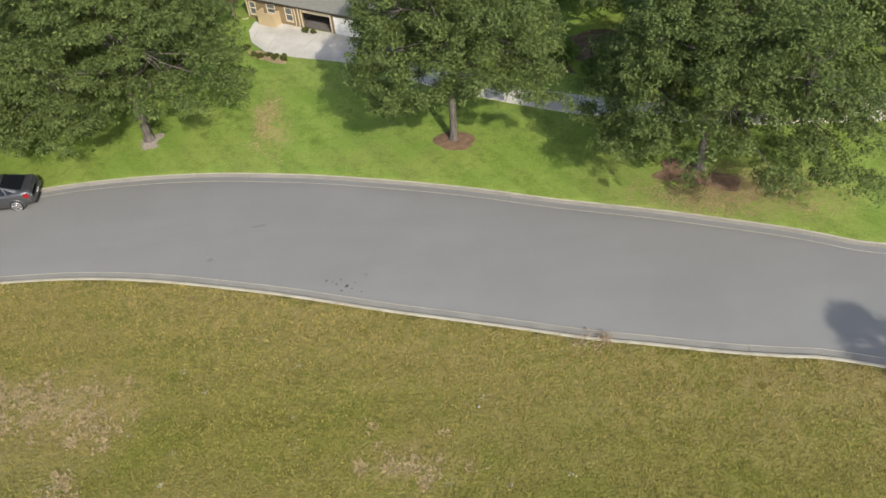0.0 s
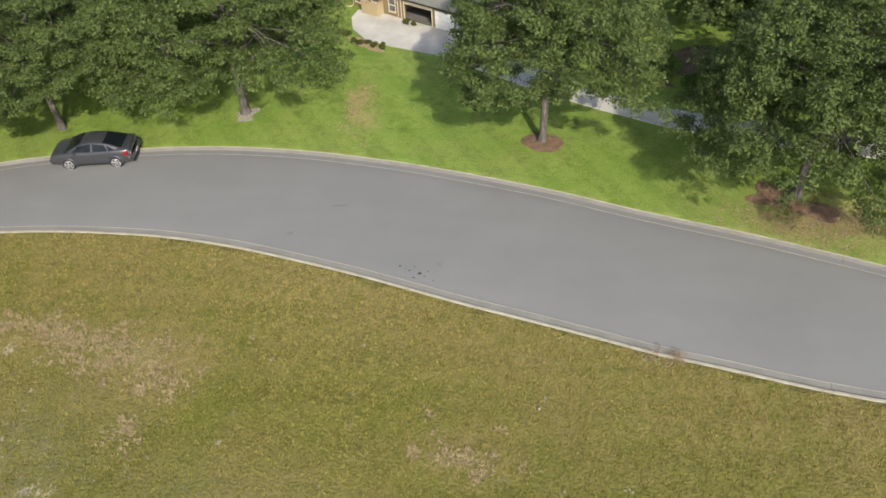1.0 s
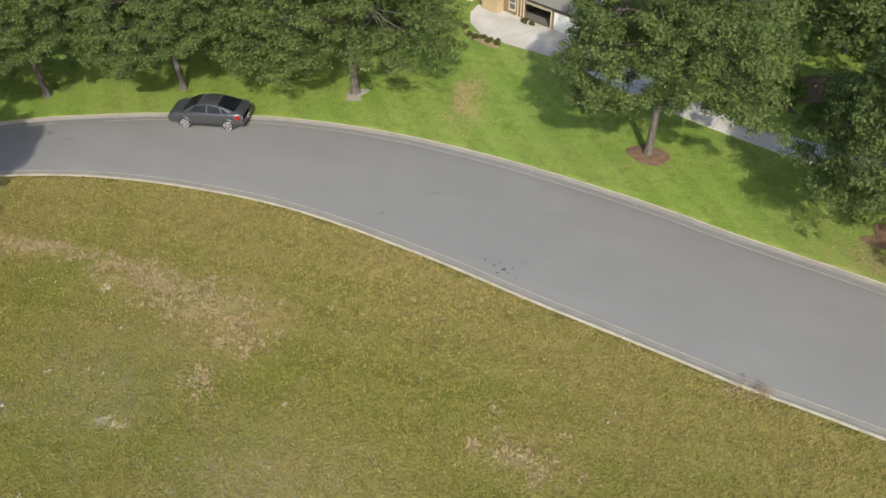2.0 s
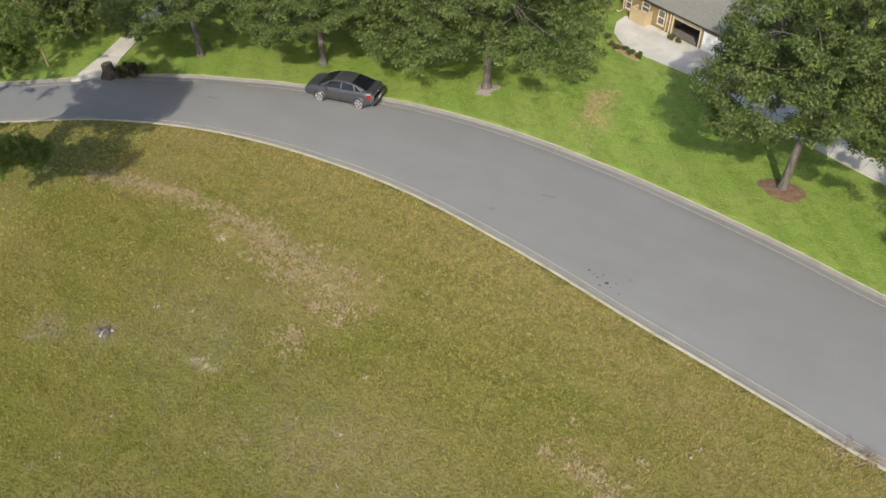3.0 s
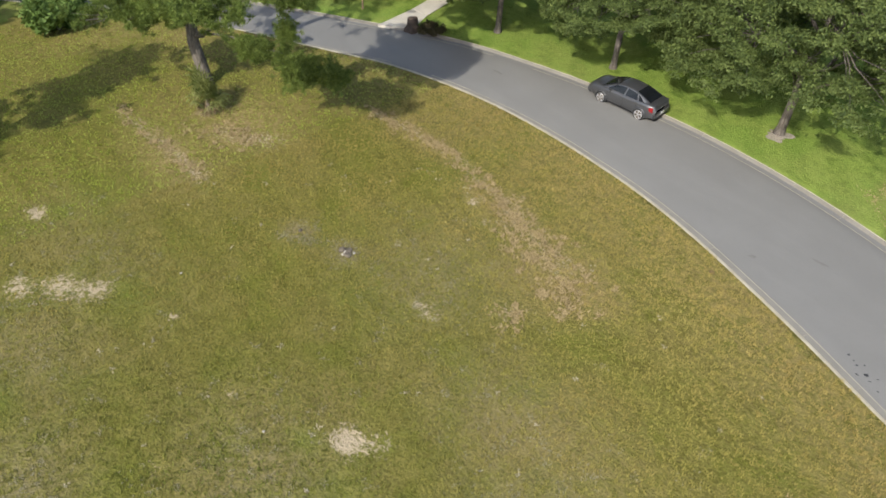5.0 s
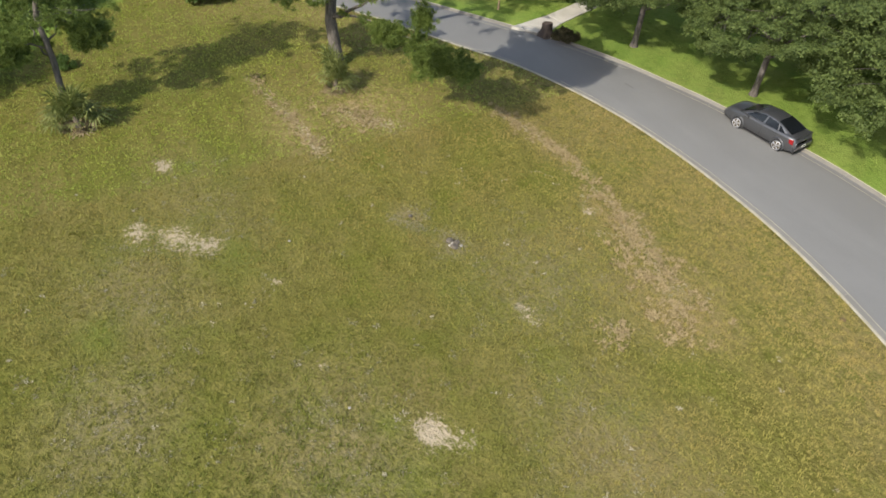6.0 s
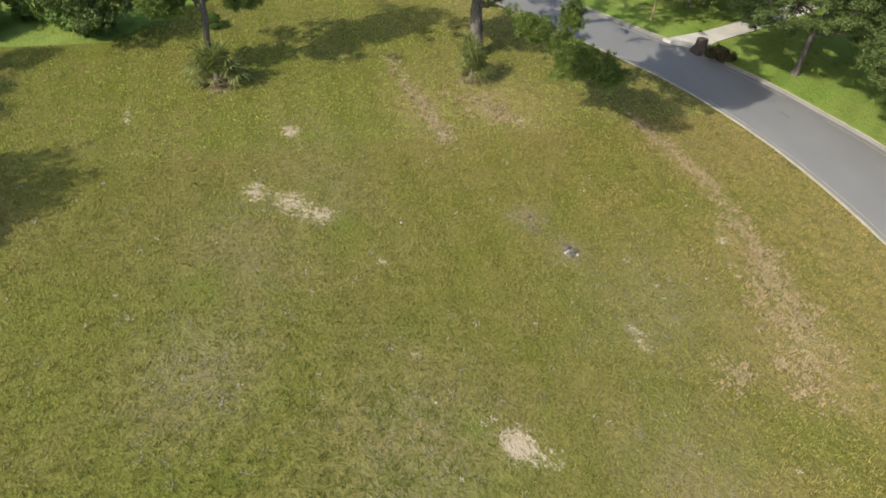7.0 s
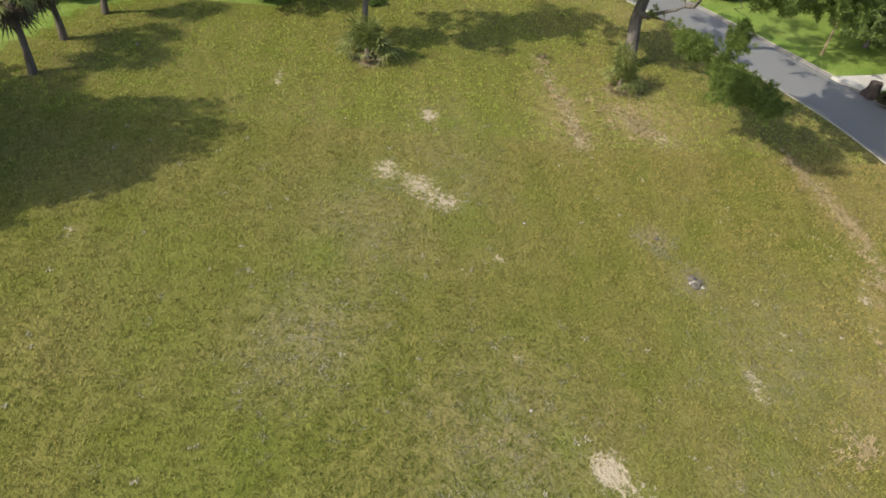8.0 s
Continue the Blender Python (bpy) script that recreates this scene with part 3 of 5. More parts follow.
def oak(seed, height=10.0, spread=6.5, clear=2.4, girth=0.26, pads=170, tufts_each=26, leaves=34, leaf=0.08, pad_r=1.0, open_way=-1.9, slope=0.5, shift=(0.0, 0.0)):
    """A broad evergreen oak: a short trunk, spreading limbs, and twigs that carry flat pads of leaf tufts with gaps between them."""
    r = np.random.default_rng(seed)
    tree = new("oak_tree")
    cs = crown_pads(r, pads, spread - 0.6 * pad_r, clear, height - 0.4, open_way, slope) + np.array((shift[0], shift[1], 0.0))
    tb = Tubes()
    fork = np.array((r.normal(0, 0.12), r.normal(0, 0.12), clear + 0.2))
    tb.add([(0, 0, -0.3), (0, 0, 0.05), (fork[0] * 0.3, fork[1] * 0.3, 0.5), fork * (0.6, 0.6, 0.55), fork], [girth * 1.9, girth * 1.5, girth * 1.1, girth, girth * 0.95], 10)
    top = fork + (shift[0] * 0.7 + r.normal(0, 0.3), shift[1] * 0.7 + r.normal(0, 0.3), (height - clear) * 0.62)
    lead = wander(fork, top, 5, 0.12, r)
    tb.add(lead, np.linspace(girth * 0.9, 0.06, 6), 8)
    hubs = []
    for k in range(12):
        a = 2 * math.pi * (k * 0.382 + 0.05 * r.uniform())
        s = lead[min(int(k / 2.6), 4)]
        if k < 6 and abs(math.remainder(a - open_way, 2 * math.pi)) < 0.75:
            continue
        reach = spread * r.uniform(0.36, 0.56)
        e = np.array((math.cos(a) * reach + shift[0], math.sin(a) * reach + shift[1], s[2] + r.uniform(0.5, 1.9) + 0.02 * k))
        limb = wander(s, e, 5, 0.16, r, 0.35)
        tb.add(limb, np.linspace(girth * 0.5, 0.05, 6), 7)
        hubs += limb[2:]
    hubs = np.array(hubs + lead[2:])
    for c in cs:
        h = hubs[np.argmin(np.linalg.norm(hubs - c, axis=1))]
        tb.add(wander(h, h + (c - h) * 0.96, 3, 0.12, r), (0.05, 0.035, 0.02, 0.006), 3)
    tb.make("trunk", OAK_BARK, tree, "grey-brown bark")
    # tufts over the upper face of each pad, leaves round each tuft
    n = pads * tufts_each
    which = np.repeat(np.arange(pads), tufts_each)
    o = r.normal(0, 1, (n, 3))
    o /= np.linalg.norm(o, axis=1, keepdims=True)
    o[:, 2] = np.where(r.uniform(0, 1, n) < 0.72, np.abs(o[:, 2]), o[:, 2])
    rad = (pad_r * r.uniform(0.6, 1.35, pads))[which] * r.uniform(0.15, 1.0, n) ** 0.45
    tilt = r.normal(0, 0.22, (pads, 2))[which]
    sp = o * rad[:, None] * np.array((1.0, 1.0, 0.5))
    sp[:, 2] += (sp[:, :2] * tilt).sum(1) - 0.12 * (sp[:, :2] ** 2).sum(1)
    sp += cs[which]
    m = n * leaves
    of = np.repeat(np.arange(n), leaves)
    wide = 0.15 * math.sqrt(pad_r) * r.uniform(0.7, 1.4, n)[of][:, None]
    pts = sp[of] + r.normal(0, 1, (m, 3)) * wide * np.array((1.0, 1.0, 0.62))
    lift = (pts - sp[of]) / wide
    v, f = leaf_quads(pts, leaf, r, 0.42, lift * 0.8 + o[of] * 0.5 + np.array((0, 0, 0.5)))
    mesh_ob("crown", v, f, OAK_LEAF, tree)
    return tree


def shrub(name, seed, rx, ry, h, clusters, leaves, leaf, material, stem=True):
    r = np.random.default_rng(seed)
    bush = new(name)
    cs = crown_points(r, clusters, rx * 0.8, ry * 0.8, 0.12 * h, h * 0.85, 0.4, 7)
    cr = 0.33 * min(rx, ry, h)
    n = clusters * leaves
    which = np.repeat(np.arange(clusters), leaves)
    d = r.normal(0, 1, (n, 3))
    d /= np.linalg.norm(d, axis=1, keepdims=True)
    pts = cs[which] + d * (cr * r.uniform(0.3, 1, n) ** 0.6)[:, None]
    pts[:, 2] = np.maximum(pts[:, 2], 0.02)
    v, f = leaf_quads(pts, leaf, r, 0.55, d)
    if stem:
        tb = Tubes()
        for c in cs[:: max(1, clusters // 14)]:
            tb.add(wander((r.normal(0, 0.06), r.normal(0, 0.06), -0.1), c, 3, 0.05, r), (0.035, 0.028, 0.02, 0.008), 5)
        tb.make("stems", OAK_BARK, bush)
    mesh_ob("foliage", v, f, material, bush)
    return bush


def needle_spray(cs, r, per, length, width):
    """Pine tufts: long thin needles standing out from each centre."""
    n = len(cs) * per
    which = np.repeat(np.arange(len(cs)), per)
    d = r.normal(0, 1, (n, 3))
    d[:, 2] += 0.35
    d /= np.linalg.norm(d, axis=1, keepdims=True)
    s = np.cross(d, r.normal(0, 1, (n, 3)))
    s /= np.linalg.norm(s, axis=1, keepdims=True)
    ln = (length * r.uniform(0.7, 1.25, n))[:, None]
    b = cs[which] + d * 0.04
    v = np.stack([b - s * width, b + s * width, b + d * ln], 1).reshape(-1, 3)
    return v, np.arange(3 * n, dtype=np.int32).reshape(n, 3)


def pine(seed, height, lean, limbs, girth, masses=(), label_bark="ridged grey-brown bark", foot=(0.0, 0.0)):
    """An old pine: bare leaning trunk, forked limbs, needle clumps. limbs: start height on the trunk or start point, then end (x, y, z), droop, clumps, spread, thickness."""
    r = np.random.default_rng(seed)
    tree = new("pine_tree")
    tb = Tubes()
    line = []
    for u in np.linspace(0, 1, 13):
        k = max(0.0, 1 - u * height / 5.0) ** 1.3
        line.append(np.array((lean[0] * u ** 1.4 + foot[0] * k, lean[1] * u ** 1.4 + foot[1] * k, height * u - (0.3 if u == 0 else 0))))
    line = [p + (r.normal(0, 0.05, 3) if 1 < i < 12 else 0) for i, p in enumerate(line)]
    tb.add(line, [girth * 1.35] + list(np.linspace(girth * 1.1, 0.08, 12)), 11)
    cs, hubs = [], []
    for z0, end, lift, clumps, spread, thick in limbs:
        if isinstance(z0, tuple):
            s = np.array(z0, float)
        else:
            u = z0 / height
            i = min(int(u * 12), 11)
            s = line[i] + (line[i + 1] - line[i]) * (u * 12 - i)
        limb = wander(s, np.array(end, float), 6, 0.14, r, lift)
        tb.add(limb, np.linspace(thick, 0.3 * thick, 7), 7)
        hubs += limb[1:]
        for _ in range(clumps):
            k = r.uniform(0.35, 1.05)
            j = min(int(k * 6), 5)
            q = limb[j] + (limb[j + 1] - limb[j]) * (k * 6 - j)
            c = q + r.normal(0, 1, 3) * spread * np.array((1, 1, 0.5))
            cs.append(c)
            tb.add(wander(q, q + (c - q) * 0.85, 2, 0.08, r), (0.03, 0.018, 0.006), 3)
    # each clump of a mass grows from the nearest limb or earlier clump
    for mid, size, count in masses:
        got = []
        for _ in range(count):
            d = r.normal(0, 1, 3)
            d /= np.linalg.norm(d)
            got.append(np.array(mid) + d * np.array(size) * r.uniform(0.1, 1.0) ** 0.5 * (0.86 + 0.14 * math.sin(5 * math.atan2(d[1], d[0]) + seed)))
        near = np.array(hubs)
        got.sort(key=lambda c: np.linalg.norm(near - c, axis=1).min())
        for c in got:
            near = np.array(hubs)
            q = near[np.argmin(np.linalg.norm(near - c, axis=1))]
            cs.append(c)
            hubs.append(c)
            tb.add(wander(q, q + (c - q) * 0.95, 2, 0.08, r), (0.022, 0.016, 0.006), 3)
    tb.make("trunk", PINE_BARK, tree, label_bark)
    cs = np.array(cs)
    tuft = np.repeat(cs, 9, 0) + r.normal(0, 1, (len(cs) * 9, 3)) * (0.22, 0.22, 0.14)
    v, f = needle_spray(tuft, r, 34, 0.22, 0.02)
    mesh_ob("crown", v, f, PINE_LEAF, tree)
    return tree


def frond(r, base, way, length, blades, width, droop):
    """A fan leaf on a stalk: narrow blades spread round its end."""
    way = np.array(way, float)
    way /= np.linalg.norm(way)
    tip = base + way * length * 0.45
    tip[2] -= droop * 0.2
    side = np.cross(way, (0, 0, 1))
    side /= np.linalg.norm(side) + 1e-9
    up = np.cross(side, way)
    v, f = [], []
    w = 0.02
    v += [base - side * w, base + side * w, tip + side * w * 0.6, tip - side * w * 0.6]
    f.append((0, 1, 2, 3))
    for k in range(blades):
        g = radians(-115 + 230 * k / (blades - 1))
        d = way * math.cos(g) + side * math.sin(g) + up * r.uniform(-0.1, 0.15)
        d /= np.linalg.norm(d)
        ln = length * 0.55 * r.uniform(0.8, 1.1) * (0.75 + 0.25 * math.cos(g))
        e = tip + d * ln
        e[2] -= droop * ln * 0.55
        m = tip + d * ln * 0.5
        c = np.cross(d, up)
        c /= np.linalg.norm(c) + 1e-9
        i = len(v)
        v += [tip, m + c * width, e, m - c * width]
        f.append((i, i + 1, i + 2, i + 3))
    return v, f


def palm_fan(name, seed, fronds, length, height, lo, hi, dead=0):
    """Fan palm leaves from one growing point; low = a scrub palm, high = the head of a cabbage palm."""
    r = np.random.default_rng(seed)
    V, F = [], []
    DV, DF = [], []
    for k in range(fronds + dead):
        a = k * 2.399 + r.normal(0, 0.2)
        old = k >= fronds
        e = radians(r.uniform(-75, -50)) if old else radians(r.uniform(lo, hi))
        way = (math.cos(a) * math.cos(e), math.sin(a) * math.cos(e), math.sin(e))
        v, f = frond(r, np.array((r.normal(0, 0.07), r.normal(0, 0.07), height)), way, length * r.uniform(0.7, 1.2), 15, 0.05, 0.45 if not old else 0.2)
        tv, tf = (DV, DF) if old else (V, F)
        i = len(tv)
        tv += v
        tf += [tuple(q + i for q in g) for g in f]
    return V, F, DV, DF


def scrub_palm(seed, size=1.0):
    bush = new("palmetto_shrub")
    V, F, DV, DF = palm_fan("fronds", seed, 30, 2.0 * size, 0.34 * size, 2, 84, 10)
    DV = [(p[0], p[1], max(p[2], 0.03)) for p in DV]
    mesh_ob("fronds", V, F, PALM_LEAF, bush)
    mesh_ob("dead_fronds", DV, DF, STRAW, bush, "dry brown hanging fronds")
    tb = Tubes().add([(0, 0, -0.2), (0.03, 0, 0.16 * size), (0, 0.02, 0.44 * size)], (0.2 * size, 0.17 * size, 0.1 * size), 9)
    tb.make("trunk", PALM_BARK, bush)
    return bush


def cabbage_palm(seed, height, lean, head=1.0):
    r = np.random.default_rng(seed)
    tree = new("cabbage_palm")
    line = [(lean[0] * u * u, lean[1] * u * u, height * u - (0.2 if u == 0 else 0)) for u in np.linspace(0, 1, 7)]
    Tubes().add(line, (0.24, 0.2, 0.17, 0.16, 0.16, 0.18, 0.2), 10).make("trunk", PALM_BARK, tree, "ringed grey-brown trunk")
    V, F, DV, DF = palm_fan("fronds", seed, 34, 2.0 * head, 0.0, -25, 80, 20)
    off = np.array(line[-1])
    mesh_ob("fronds", np.array(V) + off, F, PALM_LEAF, tree)
    mesh_ob("dead_fronds", np.array(DV) + off, DF, DARK_SOIL, tree, "brown dead fronds hanging under the head")
    return tree


def place(ob, x, y, z=0.0, turn=0.0, scale=1.0):
    ob.matrix_basis = Matrix.LocRotScale((x, y, z), Euler((0, 0, radians(turn))), (scale, scale, scale))
    return ob


def again(ob, x, y, turn, scale):
    c = copy_thing(ob, pose(x, y, 0, 0, 0, turn))
    c.scale = (scale, scale, scale)
    return c


def sheet(name, cx, cy, rx, ry, z, material, seed, rough=0.18, n=40, turn=0.0, dome=0.0):
    """A flat patch with an uneven edge: mulch, stains, litter."""
    r = np.random.default_rng(seed)
    ph = r.uniform(0, 6.28, 6)
    v = [(cx, cy, z + dome)]
    for ring in (0.5, 0.85, 1.0):
        for k in range(n):
            a = 2 * math.pi * k / n
            w = 1 + rough * sum(math.sin((j + 2) * a + ph[j]) / (j + 1.5) for j in range(6)) * ring
            x, y = rx * w * ring * math.cos(a), ry * w * ring * math.sin(a)
            c, s = math.cos(radians(turn)), math.sin(radians(turn))
            v.append((cx + x * c - y * s, cy + x * s + y * c, z + dome * (1 - ring ** 2)))
    f = [(0, 1 + k, 1 + (k + 1) % n) for k in range(n)]
    for q in range(2):
        for k in range(n):
            a, b = 1 + q * n, 1 + (q + 1) * n
            f.append((a + k, b + k, b + (k + 1) % n, a + (k + 1) % n))
    return mesh_ob(name, v, f, material, smooth=True)


# ------------------------------------------------------------------ house
def build_house():
    """A tan stucco house under a grey shingle roof. Local x runs along its front to the garage, local y back into the house."""
    house = new("house")
    L, D, H, T = 22.0, 10.0, 2.55, 0.25
    ov = 0.22
    # front wall with openings: x0, x1, z0, z1
    holes = [(0.5, 1.3, 0.6, 2.0), (3.1, 4.2, 1.15, 2.1), (5.75, 6.65, 0.6, 2.05), (8.05, 12.0, 0.0, 2.1), (17.0, 18.5, 0.8, 2.05)]
    bm = bmesh.new()
    x = 0.0
    for a, b, z0, z1 in holes:
        box_bm(x, a, 0, T, -0.2, H, bm=bm)
        if z0 > 0:
            box_bm(a, b, 0, T, -0.2, z0, bm=bm)
        box_bm(a, b, 0, T, z1, H, bm=bm)
        x = b
    box_bm(x, L, 0, T, -0.2, H, bm=bm)
    part("front_wall", bm, STUCCO, house)
    part("side_wall", box_bm(0, T, T, D, -0.2, H), STUCCO, house)
    part("side_wall", box_bm(L - T, L, T, D, -0.2, H), STUCCO, house)
    part("back_wall", box_bm(T, L - T, D - T, D, -0.2, H), STUCCO, house)
    part("ceiling_panel", box_bm(T, L - T, T, D - T, H - 0.14, H - 0.04), GARAGE_IN, house)
    # hipped roof with overhang and fascia
    a, b, c, d = -ov, L + ov, -ov, D + ov
    rise = 2.0
    ridge = (d - c) / 2
    v = [(a, c, H), (b, c, H), (b, d, H), (a, d, H), (a + ridge * 0.55, (c + d) / 2, H + rise), (b - ridge, (c + d) / 2, H + rise)]
    lo = [(p[0], p[1], p[2] - 0.16) for p in v[:4]]
    roof = mesh_ob("roof", v + lo, [(0, 1, 5, 4), (1, 2, 5), (2, 3, 4, 5), (3, 0, 4), (6, 7, 8, 9)], SHINGLE, house, "grey asphalt shingle hipped roof")
    fb = bmesh.new()
    for x0, x1, y0, y1 in ((a - 0.03, b + 0.03, c - 0.03, c + 0.02), (a - 0.03, b + 0.03, d - 0.02, d + 0.03), (a - 0.03, a + 0.02, c, d), (b - 0.02, b + 0.03, c, d)):
        box_bm(x0, x1, y0, y1, H - 0.18, H + 0.012, bm=fb)
    part("fascia", fb, DARK_TRIM, house, "dark brown gutter and fascia")
    # step in the roof edge over the garage
    part("roof_step", box_bm(7.6, 10.6, 3.2, 3.4, H + 1.5, H + 1.66, 0.02), DARK_TRIM, roof)
    vent = part("roof_vent", cyl_bm((5.2, 1.9, H + 1.0), (5.2, 1.9, H + 1.3), 0.07, sides=10), WHITE, roof, "white pipe vent")
    part("vent_cap", cyl_bm((5.2, 1.9, H + 1.302), (5.2, 1.9, H + 1.35), 0.1, sides=10), WHITE, roof)
    for x0, x1, z0, z1 in (holes[0], holes[1], holes[2], holes[4]):
        w = new("window")
        w.parent = house
        fr = bmesh.new()
        t = 0.09
        for q in ((x0 - t, x1 + t, z1, z1 + t), (x0 - t, x1 + t, z0 - t, z0), (x0 - t, x0, z0, z1), (x1, x1 + t, z0, z1), (x0, x1, (z0 + z1) / 2 - 0.03, (z0 + z1) / 2 + 0.03)):
            box_bm(q[0], q[1], -0.05, 0.06, q[2], q[3], 0.008, bm=fr)
        part("window_frame", fr, CREAM, w)
        part("pane", box_bm(x0, x1, 0.065, 0.085, z0, z1), PANE, w)
        part("window_sill", box_bm(x0 - 0.14, x1 + 0.14, -0.1, -0.052, z0 - 0.16, z0 - 0.095, 0.01), CREAM, w)
    # garage: open door under a header, dim inside
    gx0, gx1, _, gz = holes[3]
    gd = bmesh.new()
    box_bm(gx0 - 0.14, gx0, -0.04, -0.002, 0, gz + 0.14, bm=gd)
    box_bm(gx1, gx1 + 0.14, -0.04, -0.002, 0, gz + 0.14, bm=gd)
    box_bm(gx0, gx1, -0.04, -0.002, gz, gz + 0.14, bm=gd)
    part("garage_trim", gd, CREAM, house)
    part("garage_floor", box_bm(gx0 - 1.0, gx1 + 1.0, T, 6.6, -0.1, 0.07), GARAGE_IN, house)
    part("garage_back", box_bm(gx0 - 1.0, gx1 + 1.0, 6.6, 6.8, -0.1, H - 0.15), GARAGE_IN, house)
    part("garage_side", box_bm(gx0 - 1.2, gx0 - 1.0, T, 6.6, -0.1, H - 0.15), GARAGE_IN, house)
    part("garage_side", box_bm(gx1 + 1.0, gx1 + 1.2, T, 6.6, -0.1, H - 0.15), GARAGE_IN, house)
    for k in range(2):
        part("garage_door_panel", box_bm(gx0 + 0.02, gx1 - 0.02, 0.12, 0.16, gz - 0.28 + 0.14 * k + 0.004, gz - 0.14 + 0.14 * k, 0.01), CREAM, house)
    # closed white door of the second bay, in four sections
    for k in range(4):
        part("garage_door_section", box_bm(12.5, 16.0, -0.03, -0.003, 0.02 + 0.52 * k, 0.52 + 0.52 * k, 0.008), WHITE, house, "white closed garage door section")
    # downpipes: straight drop with a kicked foot
    for px in (0.15, 7.1, 7.6):
        t = Tubes()
        t.add([(px, -0.16, H - 0.15), (px, -0.07, H - 0.4), (px, -0.07, 0.25), (px - 0.02, -0.5, 0.06), (px - 0.7, -0.75, 0.04)], (0.055,) * 5, 8)
        t.make("downpipe", CREAM, house, "cream downpipe with a kicked foot")
    return house


def build_screen_wall():
    """The low yellow stucco enclosure by the house."""
    w = new("screen_wall")
    part("long_side", box_bm(0, 2.5, -1.2, -1.0, -0.1, 1.5, 0.02), STUCCO_LIGHT, w)
    part("short_side", box_bm(2.3, 2.5, -0.996, -0.01, -0.1, 1.5, 0.02), STUCCO_LIGHT, w)
    part("short_side", box_bm(0, 0.2, -0.996, -0.01, -0.1, 1.5, 0.02), STUCCO_LIGHT, w)
    part("coping", box_bm(-0.04, 2.54, -1.24, -0.96, 1.502, 1.56, 0.015), STUCCO_LIGHT, w)
    part("coping", box_bm(2.26, 2.54, -0.955, -0.01, 1.502, 1.56, 0.015), STUCCO_LIGHT, w)
    part("coping", box_bm(-0.04, 0.24, -0.955, -0.01, 1.502, 1.56, 0.015), STUCCO_LIGHT, w)
    return w


def strip(name, left, right, z, material, label, cut=3.0):
    """A paved way between two edge lines, cast in slabs; each slab is a piece."""
    way = new(name)
    tagged(way, label, "driveway", kind="structure")
    m = min(len(left), len(right))
    for i in range(m - 1):
        a, b, c, d = [np.array(q, float) for q in (left[i], left[i + 1], right[i + 1], right[i])]
        mid = (a + b + c + d) / 4
        g = [q + (mid - q) / np.linalg.norm(mid - q) * 0.02 for q in (a, b, c, d)]
        v = [(*q, z) for q in g] + [(*q, z - 0.3) for q in g]
        f = [(0, 1, 2, 3), (0, 4, 5, 1), (1, 5, 6, 2), (2, 6, 7, 3), (3, 7, 4, 0)]
        mesh_ob("slab", v, f, material, way)
    return way


# ------------------------------------------------------------------ car
def body_section(x):
    """Half section of the car at x (0 rear .. 4.85 front): sill, belly of the door, shoulder, hood or deck edge, centre."""
    u = x / 4.85
    half = 0.91 - 0.16 * max(0, (u - 0.8) / 0.2) ** 2.2 - 0.13 * max(0, (0.12 - u) / 0.12) ** 2
    sill = 0.24 + 0.12 * max(0, (u - 0.88) / 0.12) + 0.16 * max(0, (0.1 - u) / 0.1)
    deck = np.interp(x, (0, 0.12, 0.5, 0.95, 2.2, 3.35, 3.8, 4.4, 4.7, 4.85), (0.86, 1.08, 1.12, 1.11, 1.06, 1.04, 1.0, 0.94, 0.86, 0.7))
    shoulder = deck - np.interp(x, (0, 0.2, 0.9, 3.3, 4.2, 4.85), (0.1, 0.1, 0.06, 0.05, 0.1, 0.14))
    return [(half * 0.9, sill), (half * 0.985, sill + 0.1), (half, (sill + shoulder) / 2), (half * 0.985, shoulder - 0.12), (half * 0.95, shoulder), (half * 0.84, deck - 0.012), (half * 0.5, deck + 0.012), (0.0, deck + 0.02)]


def loft(sections, xs):
    """A closed skin through mirrored half sections."""
    v, f = [], []
    k = len(sections[0])
    ring = 2 * k - 1
    for x, s in zip(xs, sections):
        for y, z in s:
            v.append((x, y, z))
        for y, z in reversed(s[:-1]):
            v.append((x, -y, z))
    for i in range(len(xs) - 1):
        for j in range(ring):
            q = (j + 1) % ring
            f.append((i * ring + j, (i + 1) * ring + j, (i + 1) * ring + q, i * ring + q))
    f.append(tuple(reversed(range(ring))))
    f.append(tuple((len(xs) - 1) * ring + j for j in range(ring)))
    return v, f


